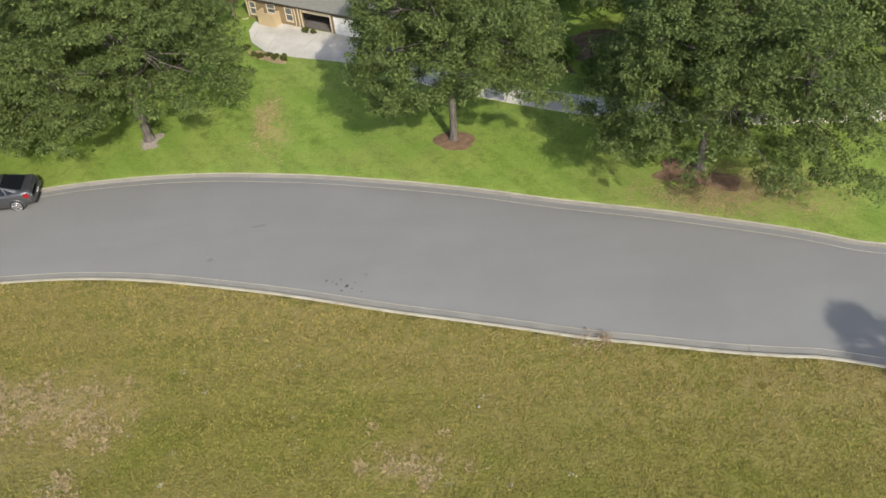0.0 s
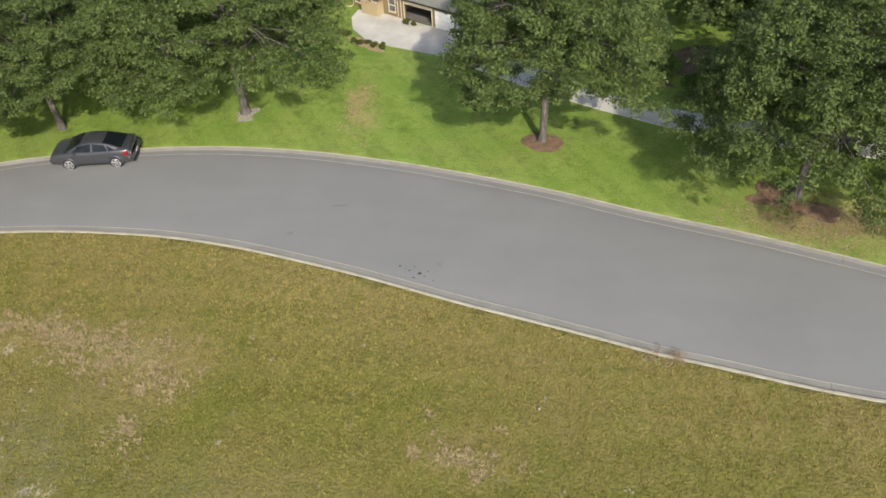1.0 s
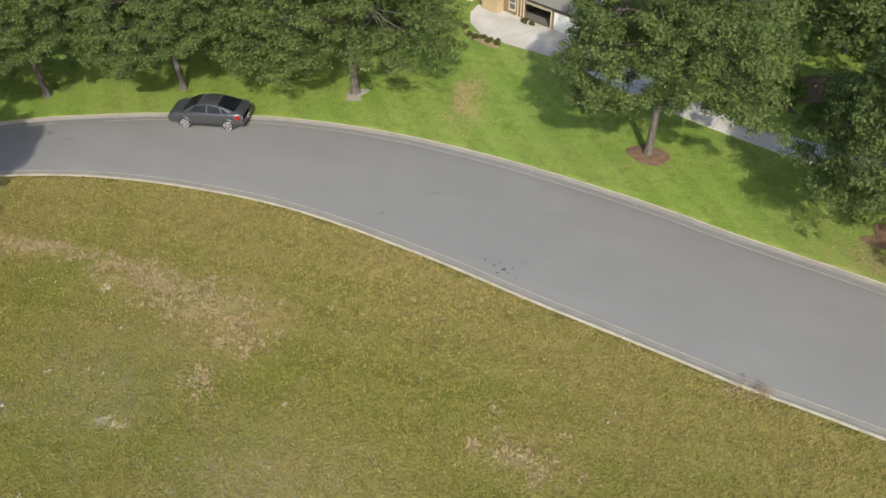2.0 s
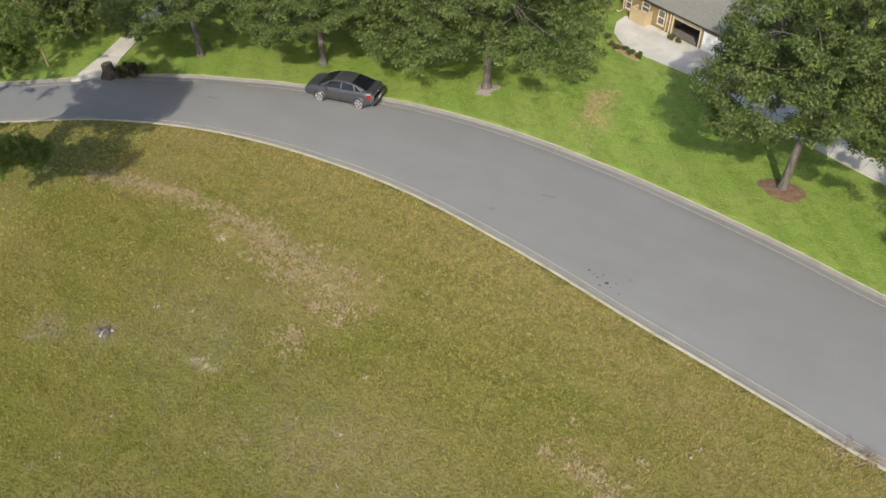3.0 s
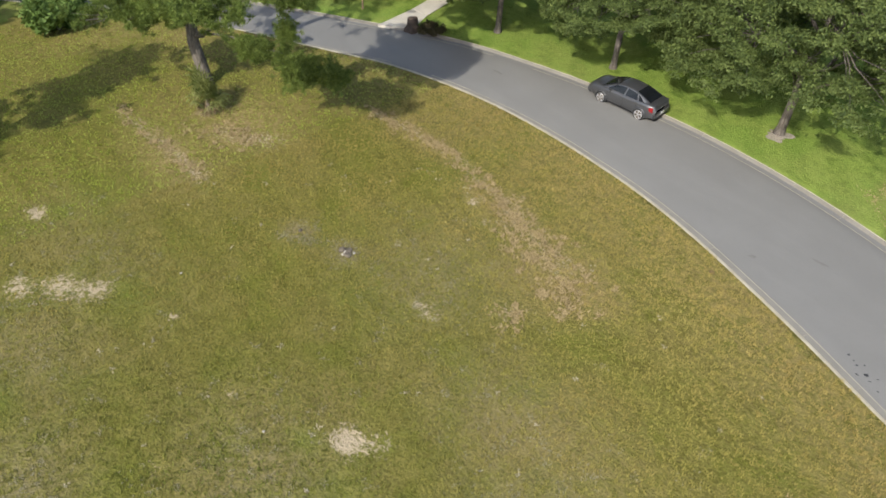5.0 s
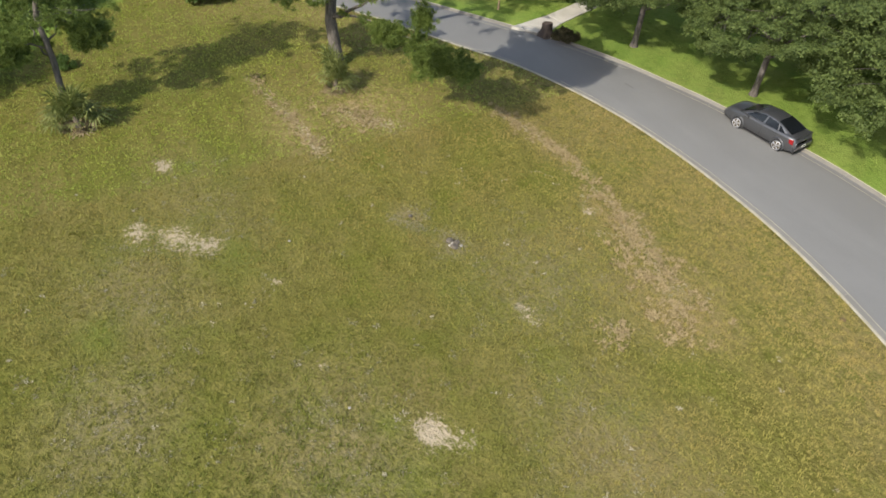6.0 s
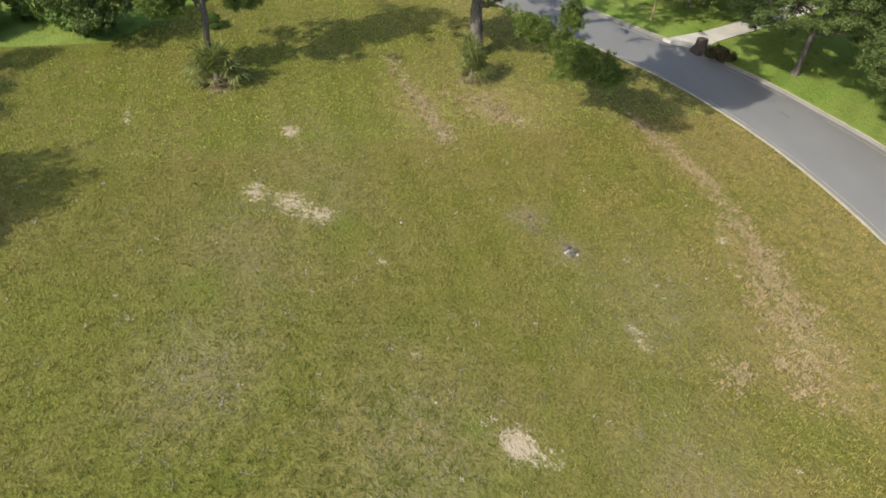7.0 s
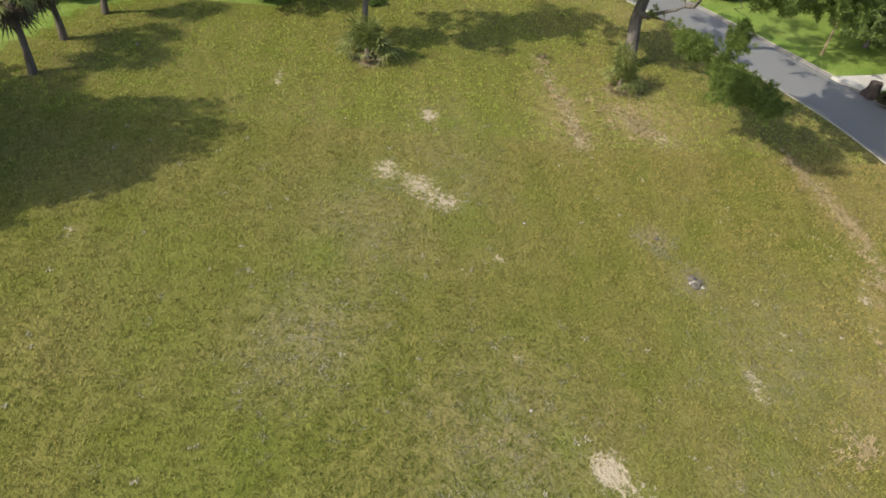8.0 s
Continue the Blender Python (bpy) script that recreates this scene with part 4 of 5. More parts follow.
def build_car():
    car = new("sedan_car")
    xs = np.unique(np.concatenate([np.linspace(0, 4.85, 40), [0.04, 4.81]]))
    v, f = loft([body_section(x) for x in xs], xs)
    body = mesh_ob("body", v, f, CAR_PAINT, car, smooth=True)
    # cabin: pillars and roof as one shell, glass let into it
    ROOF = ((0.42, 1.115, 0.66), (0.8, 1.25, 0.645), (1.25, 1.40, 0.625), (1.75, 1.505, 0.61), (2.3, 1.535, 0.6), (2.75, 1.48, 0.61), (3.15, 1.34, 0.64), (3.5, 1.17, 0.68), (3.85, 1.015, 0.74))
    cs, cx = [], []
    for x, z, w in ROOF:
        base = 1.03
        cs.append([(0.80, base), (0.79, base + 0.02), (w + (0.79 - w) * 0.5, base + (z - base) * 0.5), (w + 0.02, z - 0.06 * min(1, (z - base) / 0.3)), (w * 0.85, z - 0.015), (w * 0.45, z + 0.004), (0, z + 0.012)])
        cx.append(x)
    v2, f2 = loft(cs, cx)
    mesh_ob("cabin", v2, f2, CAR_PAINT, car, smooth=True)

    def pane(name, pts, side=0, label=""):
        """A glass panel a few millimetres proud of the shell, with thickness."""
        q = [np.array(p, float) for p in pts]
        n = np.cross(q[1] - q[0], q[2] - q[0])
        n /= np.linalg.norm(n)
        mid = sum(q) / len(q)
        if n @ (mid - np.array((2.2, 0, 0.6))) < 0:
            n = -n
        top = [p + n * 0.022 for p in q]
        low = [p - n * 0.03 for p in q]
        k = len(q)
        mesh_ob(name, top + low, [tuple(range(k))] + [(i, k + i, k + (i + 1) % k, (i + 1) % k) for i in range(k)], CAR_GLASS, car, label)

    def cab(x, s):
        """A point of the cabin's flank: s = 0 at the belt, 1 at the roof rail."""
        z = np.interp(x, [r[0] for r in ROOF], [r[1] for r in ROOF])
        w = np.interp(x, [r[0] for r in ROOF], [r[2] for r in ROOF])
        return np.array((x, 0.79 + (w + 0.02 - 0.79) * s, 1.06 + (z - 0.06 - 1.06) * s))

    for sg in (1, -1):
        for a, b, c, d in ((2.28, 3.42, 2.2, 2.98), (1.3, 2.16, 1.42, 2.1)):
            pts = [cab(a, -0.02), cab(b, -0.02), cab(d + (b - d) * 0.3, 0.64), cab(d, 0.97), cab(c, 0.98)]
            pane("side_window", [p * (1, sg, 1) for p in pts])
        pts = [cab(0.82, 0.1), cab(1.2, 0.0), cab(1.32, 0.94), cab(1.2, 0.86)]
        pane("quarter_window", [p * (1, sg, 1) for p in pts])
    rear = [(0.5, 0.63, 1.15), (0.5, -0.63, 1.15), (0.95, -0.6, 1.31), (1.5, -0.54, 1.462), (1.5, 0.54, 1.462), (0.95, 0.6, 1.31)]
    pane("rear_window", rear)
    pane("windscreen", [(3.74, 0.63, 1.075), (3.74, -0.63, 1.075), (3.25, -0.58, 1.305), (2.84, -0.52, 1.46), (2.84, 0.52, 1.46), (3.25, 0.58, 1.305)])
    # flared arches, wheels
    for xw in (0.98, 3.75):
        for sg in (1, -1):
            arch = Tubes()
            pts = [(xw + 0.4 * math.cos(g), sg * 0.9, 0.33 + 0.4 * math.sin(g)) for g in np.linspace(-0.35, math.pi + 0.35, 15)]
            arch.add(pts, [0.055] * 15, 8)
            arch.make("wheel_arch", CAR_PAINT, body, "flared dark grey wheel arch")
            part("arch_liner", cyl_bm((xw, sg * 0.6, 0.33), (xw, sg * 0.912, 0.33), 0.375, sides=24), BLACK_PLASTIC, body)
            wheel = new("wheel")
            wheel.parent = car
            bm = bmesh.new()
            bmesh.ops.create_cone(bm, cap_ends=True, segments=28, radius1=0.35, radius2=0.35, depth=0.21, matrix=pose(xw, sg * 0.835, 0.35, 90))
            bmesh.ops.bevel(bm, geom=[e for e in bm.edges if abs((e.verts[0].co - e.verts[1].co).y) < 0.01], offset=0.03, segments=2, affect="EDGES")
            part("tyre", bm, TYRE, wheel, smooth=True)
            rb = bmesh.new()
            yo = sg * 0.944
            bmesh.ops.create_cone(rb, cap_ends=True, segments=28, radius1=0.26, radius2=0.26, depth=0.03, matrix=pose(xw, yo, 0.33, 90))
            # solid disc; its dark colour stands for the shade between the spokes
            part("rim", rb, GREYSTONE, wheel, "dark disc painted as the shaded hollow behind the spokes")
            sp = bmesh.new()
            for k in range(5):
                g = 2 * math.pi * k / 5 + 0.3
                for off in (-0.1, 0.1):
                    cyl_bm((xw + 0.05 * math.cos(g), yo + sg * 0.022, 0.33 + 0.05 * math.sin(g)), (xw + 0.26 * math.cos(g + off), yo + sg * 0.022, 0.33 + 0.26 * math.sin(g + off)), 0.024, 0.032, 6, sp)
            cyl_bm((xw, yo + sg * 0.012, 0.33), (xw, yo + sg * 0.042, 0.33), 0.065, 0.055, 12, sp)
            part("spokes", sp, RIM, wheel, "silver alloy spokes")
            ring = Tubes()
            ring.add([(xw + 0.26 * math.cos(g), yo + sg * 0.014, 0.33 + 0.26 * math.sin(g)) for g in np.linspace(0, 2 * math.pi, 29)], [0.022] * 29, 6)
            ring.make("rim_lip", RIM, wheel)
    # lights, bumpers, trim
    for sg in (1, -1):
        lamp = mesh_ob("tail_light", [(0.1, sg * 0.5, 0.93), (0.06, sg * 0.56, 0.72), (0.14, sg * 0.86, 0.72), (0.36, sg * 0.93, 0.8), (0.42, sg * 0.915, 0.97), (0.17, sg * 0.85, 1.01),
                                      (0.25, sg * 0.48, 0.93), (0.25, sg * 0.54, 0.72), (0.3, sg * 0.75, 0.72), (0.42, sg * 0.8, 0.8), (0.45, sg * 0.8, 0.97), (0.3, sg * 0.75, 1.01)],
                       [(0, 1, 2, 5), (5, 2, 3, 4), (0, 6, 7, 1), (1, 7, 8, 2), (2, 8, 9, 3), (3, 9, 10, 4), (4, 10, 11, 5), (5, 11, 6, 0)], RED_LAMP, car)
        bb = bmesh.new()
        box_bm(0.03, 0.1, min(sg * 0.64, sg * 0.74), max(sg * 0.64, sg * 0.74), 0.79, 0.86, 0.01, bm=bb)
        part("reversing_lamp", bb, CLEAR_LAMP, lamp)
        mesh_ob("headlight", [(4.74, sg * 0.45, 0.69), (4.74, sg * 0.48, 0.58), (4.5, sg * 0.82, 0.6), (4.3, sg * 0.86, 0.72), (4.45, sg * 0.78, 0.76), (4.62, sg * 0.6, 0.74)],
                [(0, 1, 2, 5), (5, 2, 3, 4)], CLEAR_LAMP, car)
        mr = bmesh.new()
        bmesh.ops.create_uvsphere(mr, u_segments=12, v_segments=8, radius=1, matrix=Matrix.LocRotScale((3.2, sg * 0.97, 1.0), None, (0.09, 0.12, 0.075)))
        part("door_mirror", mr, CAR_PAINT, car, smooth=True)
        for hx in (1.55, 2.5):
            part("door_handle", box_bm(hx, hx + 0.2, min(sg * 0.9, sg * 0.935), max(sg * 0.9, sg * 0.935), 0.83, 0.865, 0.012), CAR_PAINT, car)
        for hx in (2.22, 3.38, 1.28):
            part("door_gap", box_bm(hx, hx + 0.012, min(sg * 0.88, sg * 0.914), max(sg * 0.88, sg * 0.914), 0.34, 0.9), BLACK_PLASTIC, body)
        part("sill_trim", box_bm(1.3, 3.35, min(sg * 0.8, sg * 0.885), max(sg * 0.8, sg * 0.885), 0.2, 0.29, 0.02), BLACK_PLASTIC, body)
    part("rear_bumper", box_bm(-0.05, 0.34, -0.86, 0.86, 0.3, 0.72, 0.1), CAR_PAINT, car)
    part("bumper_skirt", box_bm(-0.02, 0.25, -0.74, 0.74, 0.24, 0.37, 0.04), BLACK_PLASTIC, car)
    part("front_bumper", box_bm(4.5, 4.92, -0.78, 0.78, 0.24, 0.66, 0.09), CAR_PAINT, car)
    part("boot_spoiler", box_bm(0.06, 0.22, -0.7, 0.7, 1.09, 1.14, 0.015), CAR_PAINT, car)
    pl = part("number_plate", box_bm(-0.068, -0.052, -0.16, 0.16, 0.5, 0.64, 0.004), PLATE, car, "white plate with a dark bar")
    part("plate_bar", box_bm(-0.073, -0.069, -0.1, 0.1, 0.545, 0.595), BLACK_PLASTIC, pl)
    part("exhaust_tip", cyl_bm((-0.07, -0.5, 0.3), (0.1, -0.5, 0.3), 0.04, sides=12), CHROME, car)
    part("badge", box_bm(-0.012, 0.06, -0.06, 0.06, 0.88, 0.94, 0.01), CHROME, car)
    part("underbody", box_bm(0.3, 4.5, -0.74, 0.74, 0.2, 0.42, 0.03), BLACK_PLASTIC, car)
    return car


# ================================================================== the place
ground = build_ground()
road = build_road()
build_kerb("kerb_field", NEAR, -1 * -1, (90, len(NEAR) - 60), "weathered concrete kerb and gutter beside the field", GUTTER)
build_kerb("kerb_lawn", FAR, -1, (90, len(FAR) - 60), "weathered concrete kerb and tarred gutter beside the lawn", ASPHALT, 0.05, 1)

# ------------------------------------------------------------------ driveways and house
DR_LOW = [(-12.8, 43.4), (-12.4, 41.7), (-11.3, 40.3), (-9.3, 39.3), (-6.1, 38.2), (-2.6, 36.1), (0.6, 34.0), (4.3, 32.0), (8.0, 30.3), (12.0, 29.0), (16.0, 28.1), (20.0, 27.5), (25.0, 27.1), (33.0, 26.8), (42.0, 26.8)]
DR_TOP = [(-12.5, 44.7), (-11.9, 44.5), (-10.3, 44.0), (-7.4, 42.4), (-4.2, 41.0), (-1.6, 38.9), (1.4, 36.2), (4.9, 33.7), (8.8, 32.1), (12.6, 31.0), (16.4, 30.3), (20.3, 29.8), (25.2, 29.5), (33.0, 29.3), (42.0, 29.3)]
strip("driveway_house", DR_LOW, DR_TOP, 0.05, DRIVE, "pale worn concrete driveway beside the lawn")
D2_L = [(-42.3, 20.3), (-42.5, 21.4), (-43.0, 23.8), (-43.8, 26.3), (-45.2, 30.2), (-47.4, 35.6)]
D2_R = [(-39.9, 22.2), (-40.7, 22.5), (-41.5, 24.1), (-42.4, 26.8), (-43.7, 30.6), (-45.9, 36.2)]
strip("driveway_far", D2_L, D2_R, 0.05, DRIVE, "pale concrete driveway between lawns")

HOUSE_AT = pose(-13.0, 45.5, 0, 0, 0, -28.5) @ Matrix.Diagonal((0.595, 0.62, 0.64, 1))
house = tagged(build_house(), "tan stucco house with grey shingle roof and open garage", "house")
house.matrix_basis = HOUSE_AT
wall_box = tagged(build_screen_wall(), "low yellow stucco screen wall beside the house", "wall")
wall_box.matrix_basis = HOUSE_AT @ pose(2.35, 0, 0)

# ------------------------------------------------------------------ car
car = tagged(build_car(), "dark grey four-door sedan parked at the kerb", "car")
car.matrix_basis = pose(-22.55, 26.85, ROAD_Z + 0.015, 0, 0, 186.3)
car.scale = (0.98, 1.02, 1.02)

# ------------------------------------------------------------------ oaks
oak_a = tagged(oak(11, 12.0, 7.4, 2.2, 0.25, 165, 27, 36, 0.085, 1.15, -1.15, 0.2, (-0.7, 1.4)), "large dark green oak with a low spreading crown", "tree", "oaks along the road")
place(oak_a, -17.3, 31.2)
oak_b = tagged(oak(23, 13.0, 6.3, 3.1, 0.2, 140, 27, 34, 0.08, 1.02, -1.61, 0.45, (0.5, 0.0)), "green oak with a round mulch bed under it", "tree", "oaks along the road")
place(oak_b, 0.9, 28.7)
oak_c = tagged(oak(37, 11.8, 7.2, 1.9, 0.22, 168, 28, 36, 0.08, 1.1, -2.01, 0.38, (0.4, 0.4)), "dense dark green oak in dry mulch beside the drive", "tree", "oaks along the road")
place(oak_c, 13.90, 24.42)
back_oak = tagged(oak(53, 10.5, 6.8, 1.6, 0.24, 95, 18, 18, 0.15, 1.35, -1.3, 0.3), "large oak behind the road-side oaks", "tree", "oaks")
place(back_oak, -28.79, 40.90)
wood_tree = tagged(oak(71, 9.0, 4.6, 1.2, 0.18, 60, 14, 16, 0.17, 1.25, 0.0, 0.2), "tree in the wood behind the field", "tree", "wood edge")
place(wood_tree, -63.58, 0.26)
for src, x, y, turn, s, note in (
        (oak_b, -28.4, 29.3, 40, 0.95, "dark green oak on the shaded lawn"), (oak_b, -36.7, 26.6, 48, 0.96, "dark green oak on the shaded lawn"),
        (back_oak, 23.97, 33.02, 80, 1.0, "dense dark green oak beyond the drive"), (back_oak, -45.76, 39.27, 200, 1.1, "large oak behind the road-side oaks"),
        (back_oak, -25.56, 48.69, 15, 1.0, "large oak near the house"), (back_oak, 12.74, 43.06, 190, 0.8, "oak in the planted bed beyond the drive"),
        (back_oak, 20.42, 39.10, 33, 0.95, "oak in the planted bed beyond the drive"), (back_oak, -58.71, 28.76, 120, 0.95, "oak on the far lawn"),
        (back_oak, -46.92, 24.99, 310, 0.66, "pale-trunked oak beside the far drive"), (back_oak, -59.60, 18.06, 260, 1.0, "oak across the road"),
        (back_oak, -55.64, 34.21, 30, 1.0, "oak behind the far drive"), (wood_tree, -46.65, -14.24, 45, 0.62, "small bushy tree on the field's edge"),
        (back_oak, -72.85, 24.13, 10, 1.1, "large oak in the wood across the road"), (back_oak, -66.22, 22.31, 70, 0.9, "oak across the road"), (back_oak, -65.19, 11.69, 300, 0.9, "oak across the road"),
        # three trees added out of view to throw a lobed shadow over the field
        (wood_tree, -28.2, -28.2, 60, 0.85, "dense tall unseen tree, added to cast shade on the field"), (wood_tree, -25.0, -31.5, 160, 0.95, "dense tall unseen tree, added to cast shade on the field"), (wood_tree, -32.0, -31.0, 250, 0.58, "dense tall unseen tree, added to cast shade on the field"),
        (back_oak, 1.38, 65.57, 90, 1.0, "tall oak behind the house"), (back_oak, 9.75, 61.94, 250, 1.0, "tall oak behind the house"), (back_oak, -1.36, 60.03, 20, 1.1, "tall oak behind the house"), (back_oak, 7.01, 56.41, 140, 1.05, "tall oak behind the house"), (back_oak, 14.47, 51.84, 220, 1.0, "tall oak behind the house"),
        (back_oak, -9.63, 62.71, 280, 1.15, "tall oak behind the house")):
    o = tagged(again(src, x, y, turn, s), note, "tree", "oaks")
    # the unseen shade trees are stretched to lengthen their shadows
    if note.startswith("dense tall"):
        o.scale.z *= 1.6
    if src == oak_b:
        o.scale.z *= 0.8

# ------------------------------------------------------------------ pines, palms and palmettos in the field
FORK = (7.4, 2.0, 7.2)
FORK_LIMBS = [
    (2.7, (4.4, 1.1, 5.0), -0.25, 0, 0.4, 0.17), ((4.4, 1.1, 5.0), FORK, 0.2, 2, 0.4, 0.13), (FORK, (8.8, 2.8, 9.3), 0.2, 6, 0.9, 0.09),
    # the limbs from (8.8, 2.8, 9.0) are added to carry the shade-casting foliage
    ((8.8, 2.8, 9.0), (13.0, 4.4, 9.6), 0.3, 6, 0.9, 0.07), ((8.8, 2.8, 9.0), (10.4, 7.0, 9.8), 0.3, 6, 0.9, 0.07), ((8.8, 2.8, 9.0), (12.6, -3.6, 10.6), 0.3, 6, 0.9, 0.07), ((8.8, 2.8, 9.0), (6.2, 8.0, 10.0), 0.3, 6, 0.9, 0.07), (FORK, (7.5, 2.9, 5.5), 0.1, 1, 0.2, 0.03),
    (3.0, (5.4, 1.2, 3.6), 0.25, 6, 0.3, 0.1), ((5.4, 1.2, 3.6), (10.8, 4.4, 3.0), 0.1, 24, 0.3, 0.06), ((6.4, 1.7, 3.5), (9.4, 2.6, 2.7), 0.1, 18, 0.3, 0.04)]
CROWN_LIMBS = [
    (3.9, (-0.4, -5.2, 4.6), 0.5, 16, 0.8, 0.09), (4.4, (1.2, -4.4, 5.2), 0.4, 18, 0.8, 0.08), (4.8, (2.0, -2.8, 6.0), 0.3, 16, 0.7, 0.08),
    (5.0, (-2.2, 4.4, 6.2), 0.4, 14, 0.9, 0.08), (5.4, (-3.4, 0.2, 6.8), 0.4, 16, 0.9, 0.08), (6.4, (1.6, -3.6, 7.4), 0.4, 14, 0.9, 0.07),
    (9.0, (3.4, 3.4, 10.6), 0.5, 12, 1.1, 0.07), (10.4, (-2.6, 0.8, 11.6), 0.5, 12, 1.1, 0.06), (11.6, (2.4, -1.6, 13.2), 0.5, 12, 1.1, 0.05), (13.0, (0.6, 0.4, 15.2), 0.4, 10, 1.0, 0.04)]
pine_a = pine(5, 15.0, (3.4, 0.8), FORK_LIMBS + CROWN_LIMBS, 0.34,
    # first three masses: added foliage, mostly out of view, shading road, lawn and field
    (((10.3, 2.6, 9.4), (4.5, 4.3, 1.5), 480), ((7.6, 8.8, 9.8), (3.0, 2.2, 1.0), 45), ((14.0, -4.2, 10.6), (2.6, 2.0, 0.8), 95), ((7.6, 2.8, 4.9), (0.45, 0.45, 0.75), 18),
     ((1.4, -2.6, 5.5), (3.2, 2.3, 1.2), 80), ((3.4, -0.6, 6.9), (1.7, 1.1, 0.7), 24), ((6.2, 1.5, 3.7), (1.2, 0.9, 0.55), 34), ((8.4, 2.9, 3.1), (1.6, 1.0, 0.5), 52), ((10.2, 4.0, 3.0), (1.2, 0.9, 0.45), 36)),
    foot=(1.9, 0.05))
tagged(pine_a, "old pine with a forked trunk, a low bough and added shade-casting foliage", "tree")
place(pine_a, -43.3, 7.0)
pine_b = pine(9, 12.5, (-0.8, -0.2), [
    (3.4, (-2.4, -1.0, 4.6), 0.3, 10, 0.7, 0.055), (3.8, (1.0, -2.6, 4.8), 0.3, 10, 0.7, 0.055), (4.2, (-1.6, 2.2, 5.2), 0.3, 10, 0.7, 0.055), (5.0, (1.6, 1.4, 6.2), 0.3, 10, 0.8, 0.05), (6.2, (-2.6, -1.6, 7.4), 0.3, 10, 0.8, 0.05),
    (7.2, (0.8, -2.2, 8.4), 0.3, 10, 0.8, 0.045), (8.2, (-2.2, 1.6, 9.4), 0.3, 10, 0.8, 0.04), (9.4, (0.6, 1.6, 10.6), 0.3, 10, 0.8, 0.04), (10.6, (-1.4, -1.0, 12.2), 0.3, 10, 0.8, 0.035)], 0.16,
    (((-0.6, 0.2, 9.4), (1.9, 1.9, 4.4), 230), ((-0.1, 2.0, 4.3), (1.3, 1.2, 0.9), 44), ((0.2, -2.0, 4.2), (1.3, 1.3, 0.9), 44)))
tagged(pine_b, "slender pine rising out of a palmetto shrub", "tree")
place(pine_b, -41.3, -8.3)
pal = tagged(scrub_palm(3, 1.0), "green palmetto shrub with dry fronds at its base", "shrub", "palmettos")
place(pal, -38.75, 5.85)
pal.scale = (0.82, 0.82, 1.42)
pal_pine = tagged(again(pal, -40.1, -8.1, 70, 1.0), "green palmetto shrub round a slender pine", "shrub", "palmettos")
pal_pine.scale = (1.0, 1.0, 1.3)
cab = tagged(cabbage_palm(4, 3.7, (-0.5, -0.5)), "cabbage palm with brown hanging fronds", "tree", "cabbage palms")
place(cab, -36.0, -23.9)
tagged(again(cab, -39.6, -23.6, 100, 0.95), "cabbage palm at the edge of the lawn", "tree", "cabbage palms")
tagged(again(cab, -42.8, -22.4, 200, 0.9), "cabbage palm at the edge of the lawn", "tree", "cabbage palms")
# this larger palm stands out of view, added for its shadow on the field
tagged(again(cab, -30.74, -28.85, 40, 1.35), "unseen cabbage palm, added to finger the field's shadow", "tree", "cabbage palms")
# added out of view: only the shadow of its head reaches the road
shade_palm = tagged(cabbage_palm(6, 10.5, (0.4, 0.2), 0.95), "unseen tall cabbage palm, added to cast shade on the road", "tree", "cabbage palms")
place(shade_palm, 21.9, 0.3)
for x, y, turn, s in ((-14.1, 45.4, 200, 0.64), (-14.9, 46.8, 60, 0.7), (-13.9, 48.6, 310, 0.85)):
    tagged(again(cab, x, y, turn, s), "cabbage palm with drooping fronds beside the house", "tree", "cabbage palms")

# ------------------------------------------------------------------ shrubs
round_bush = tagged(shrub("clipped_shrub", 41, 0.42, 0.42, 0.55, 22, 90, 0.045, BUSH_LEAF), "small round clipped shrub in the drive's bed", "shrub", "clipped shrubs")
place(round_bush, -11.5, 39.65, 0, 0, 0.72)
for k, (x, y) in enumerate(((-10.95, 39.75), (-10.5, 39.35), (-9.9, 39.1), (-12.0, 39.9), (-12.6, 40.9), (-8.6, 42.55), (-8.05, 42.3))):
    again(round_bush, x, y, 50 * k, 0.6 + 0.07 * (k % 3))
bush = tagged(shrub("shrub", 43, 1.5, 1.3, 1.7, 46, 150, 0.085, WOOD_LEAF), "loose green shrub in the planted bed", "shrub", "shrubs")
place(bush, 8.42, 36.32)
for k, (x, y, s, note) in enumerate(((10.66, 34.58, 0.8, "loose green shrub in the planted bed"), (13.76, 33.65, 0.9, "loose green shrub in the planted bed"), (17.32, 32.15, 1.0, "loose green shrub in the planted bed"),
                                     (5.05, 37.78, 0.9, "loose green shrub in the planted bed"), (-46.87, -7.77, 0.42, "lone small shrub in the field"), (-15.16, 45.11, 1.0, "shrub beside the house"), (-16.25, 42.86, 0.9, "shrub beside the house"))):
    tagged(again(bush, x, y, 67 * k, s), note, "shrub", "shrubs")
brush = tagged(shrub("brush_heap", 49, 1.25, 0.75, 0.75, 40, 110, 0.07, DRY_BRUSH), "low dark heap of cut brush beside the tree stump", "brush heap")
place(brush, -39.1, 22.6, 0, 20)
sap = tagged(oak(61, 4.4, 1.1, 1.9, 0.06, 18, 10, 20, 0.07, 0.4, 0.0, 0.1), "young staked tree on the far lawn", "tree")
place(sap, -45.2, 21.0)
for o in sap.children:
    if o.name.startswith("trunk"):
        o.data.materials[0] = DEADWOOD

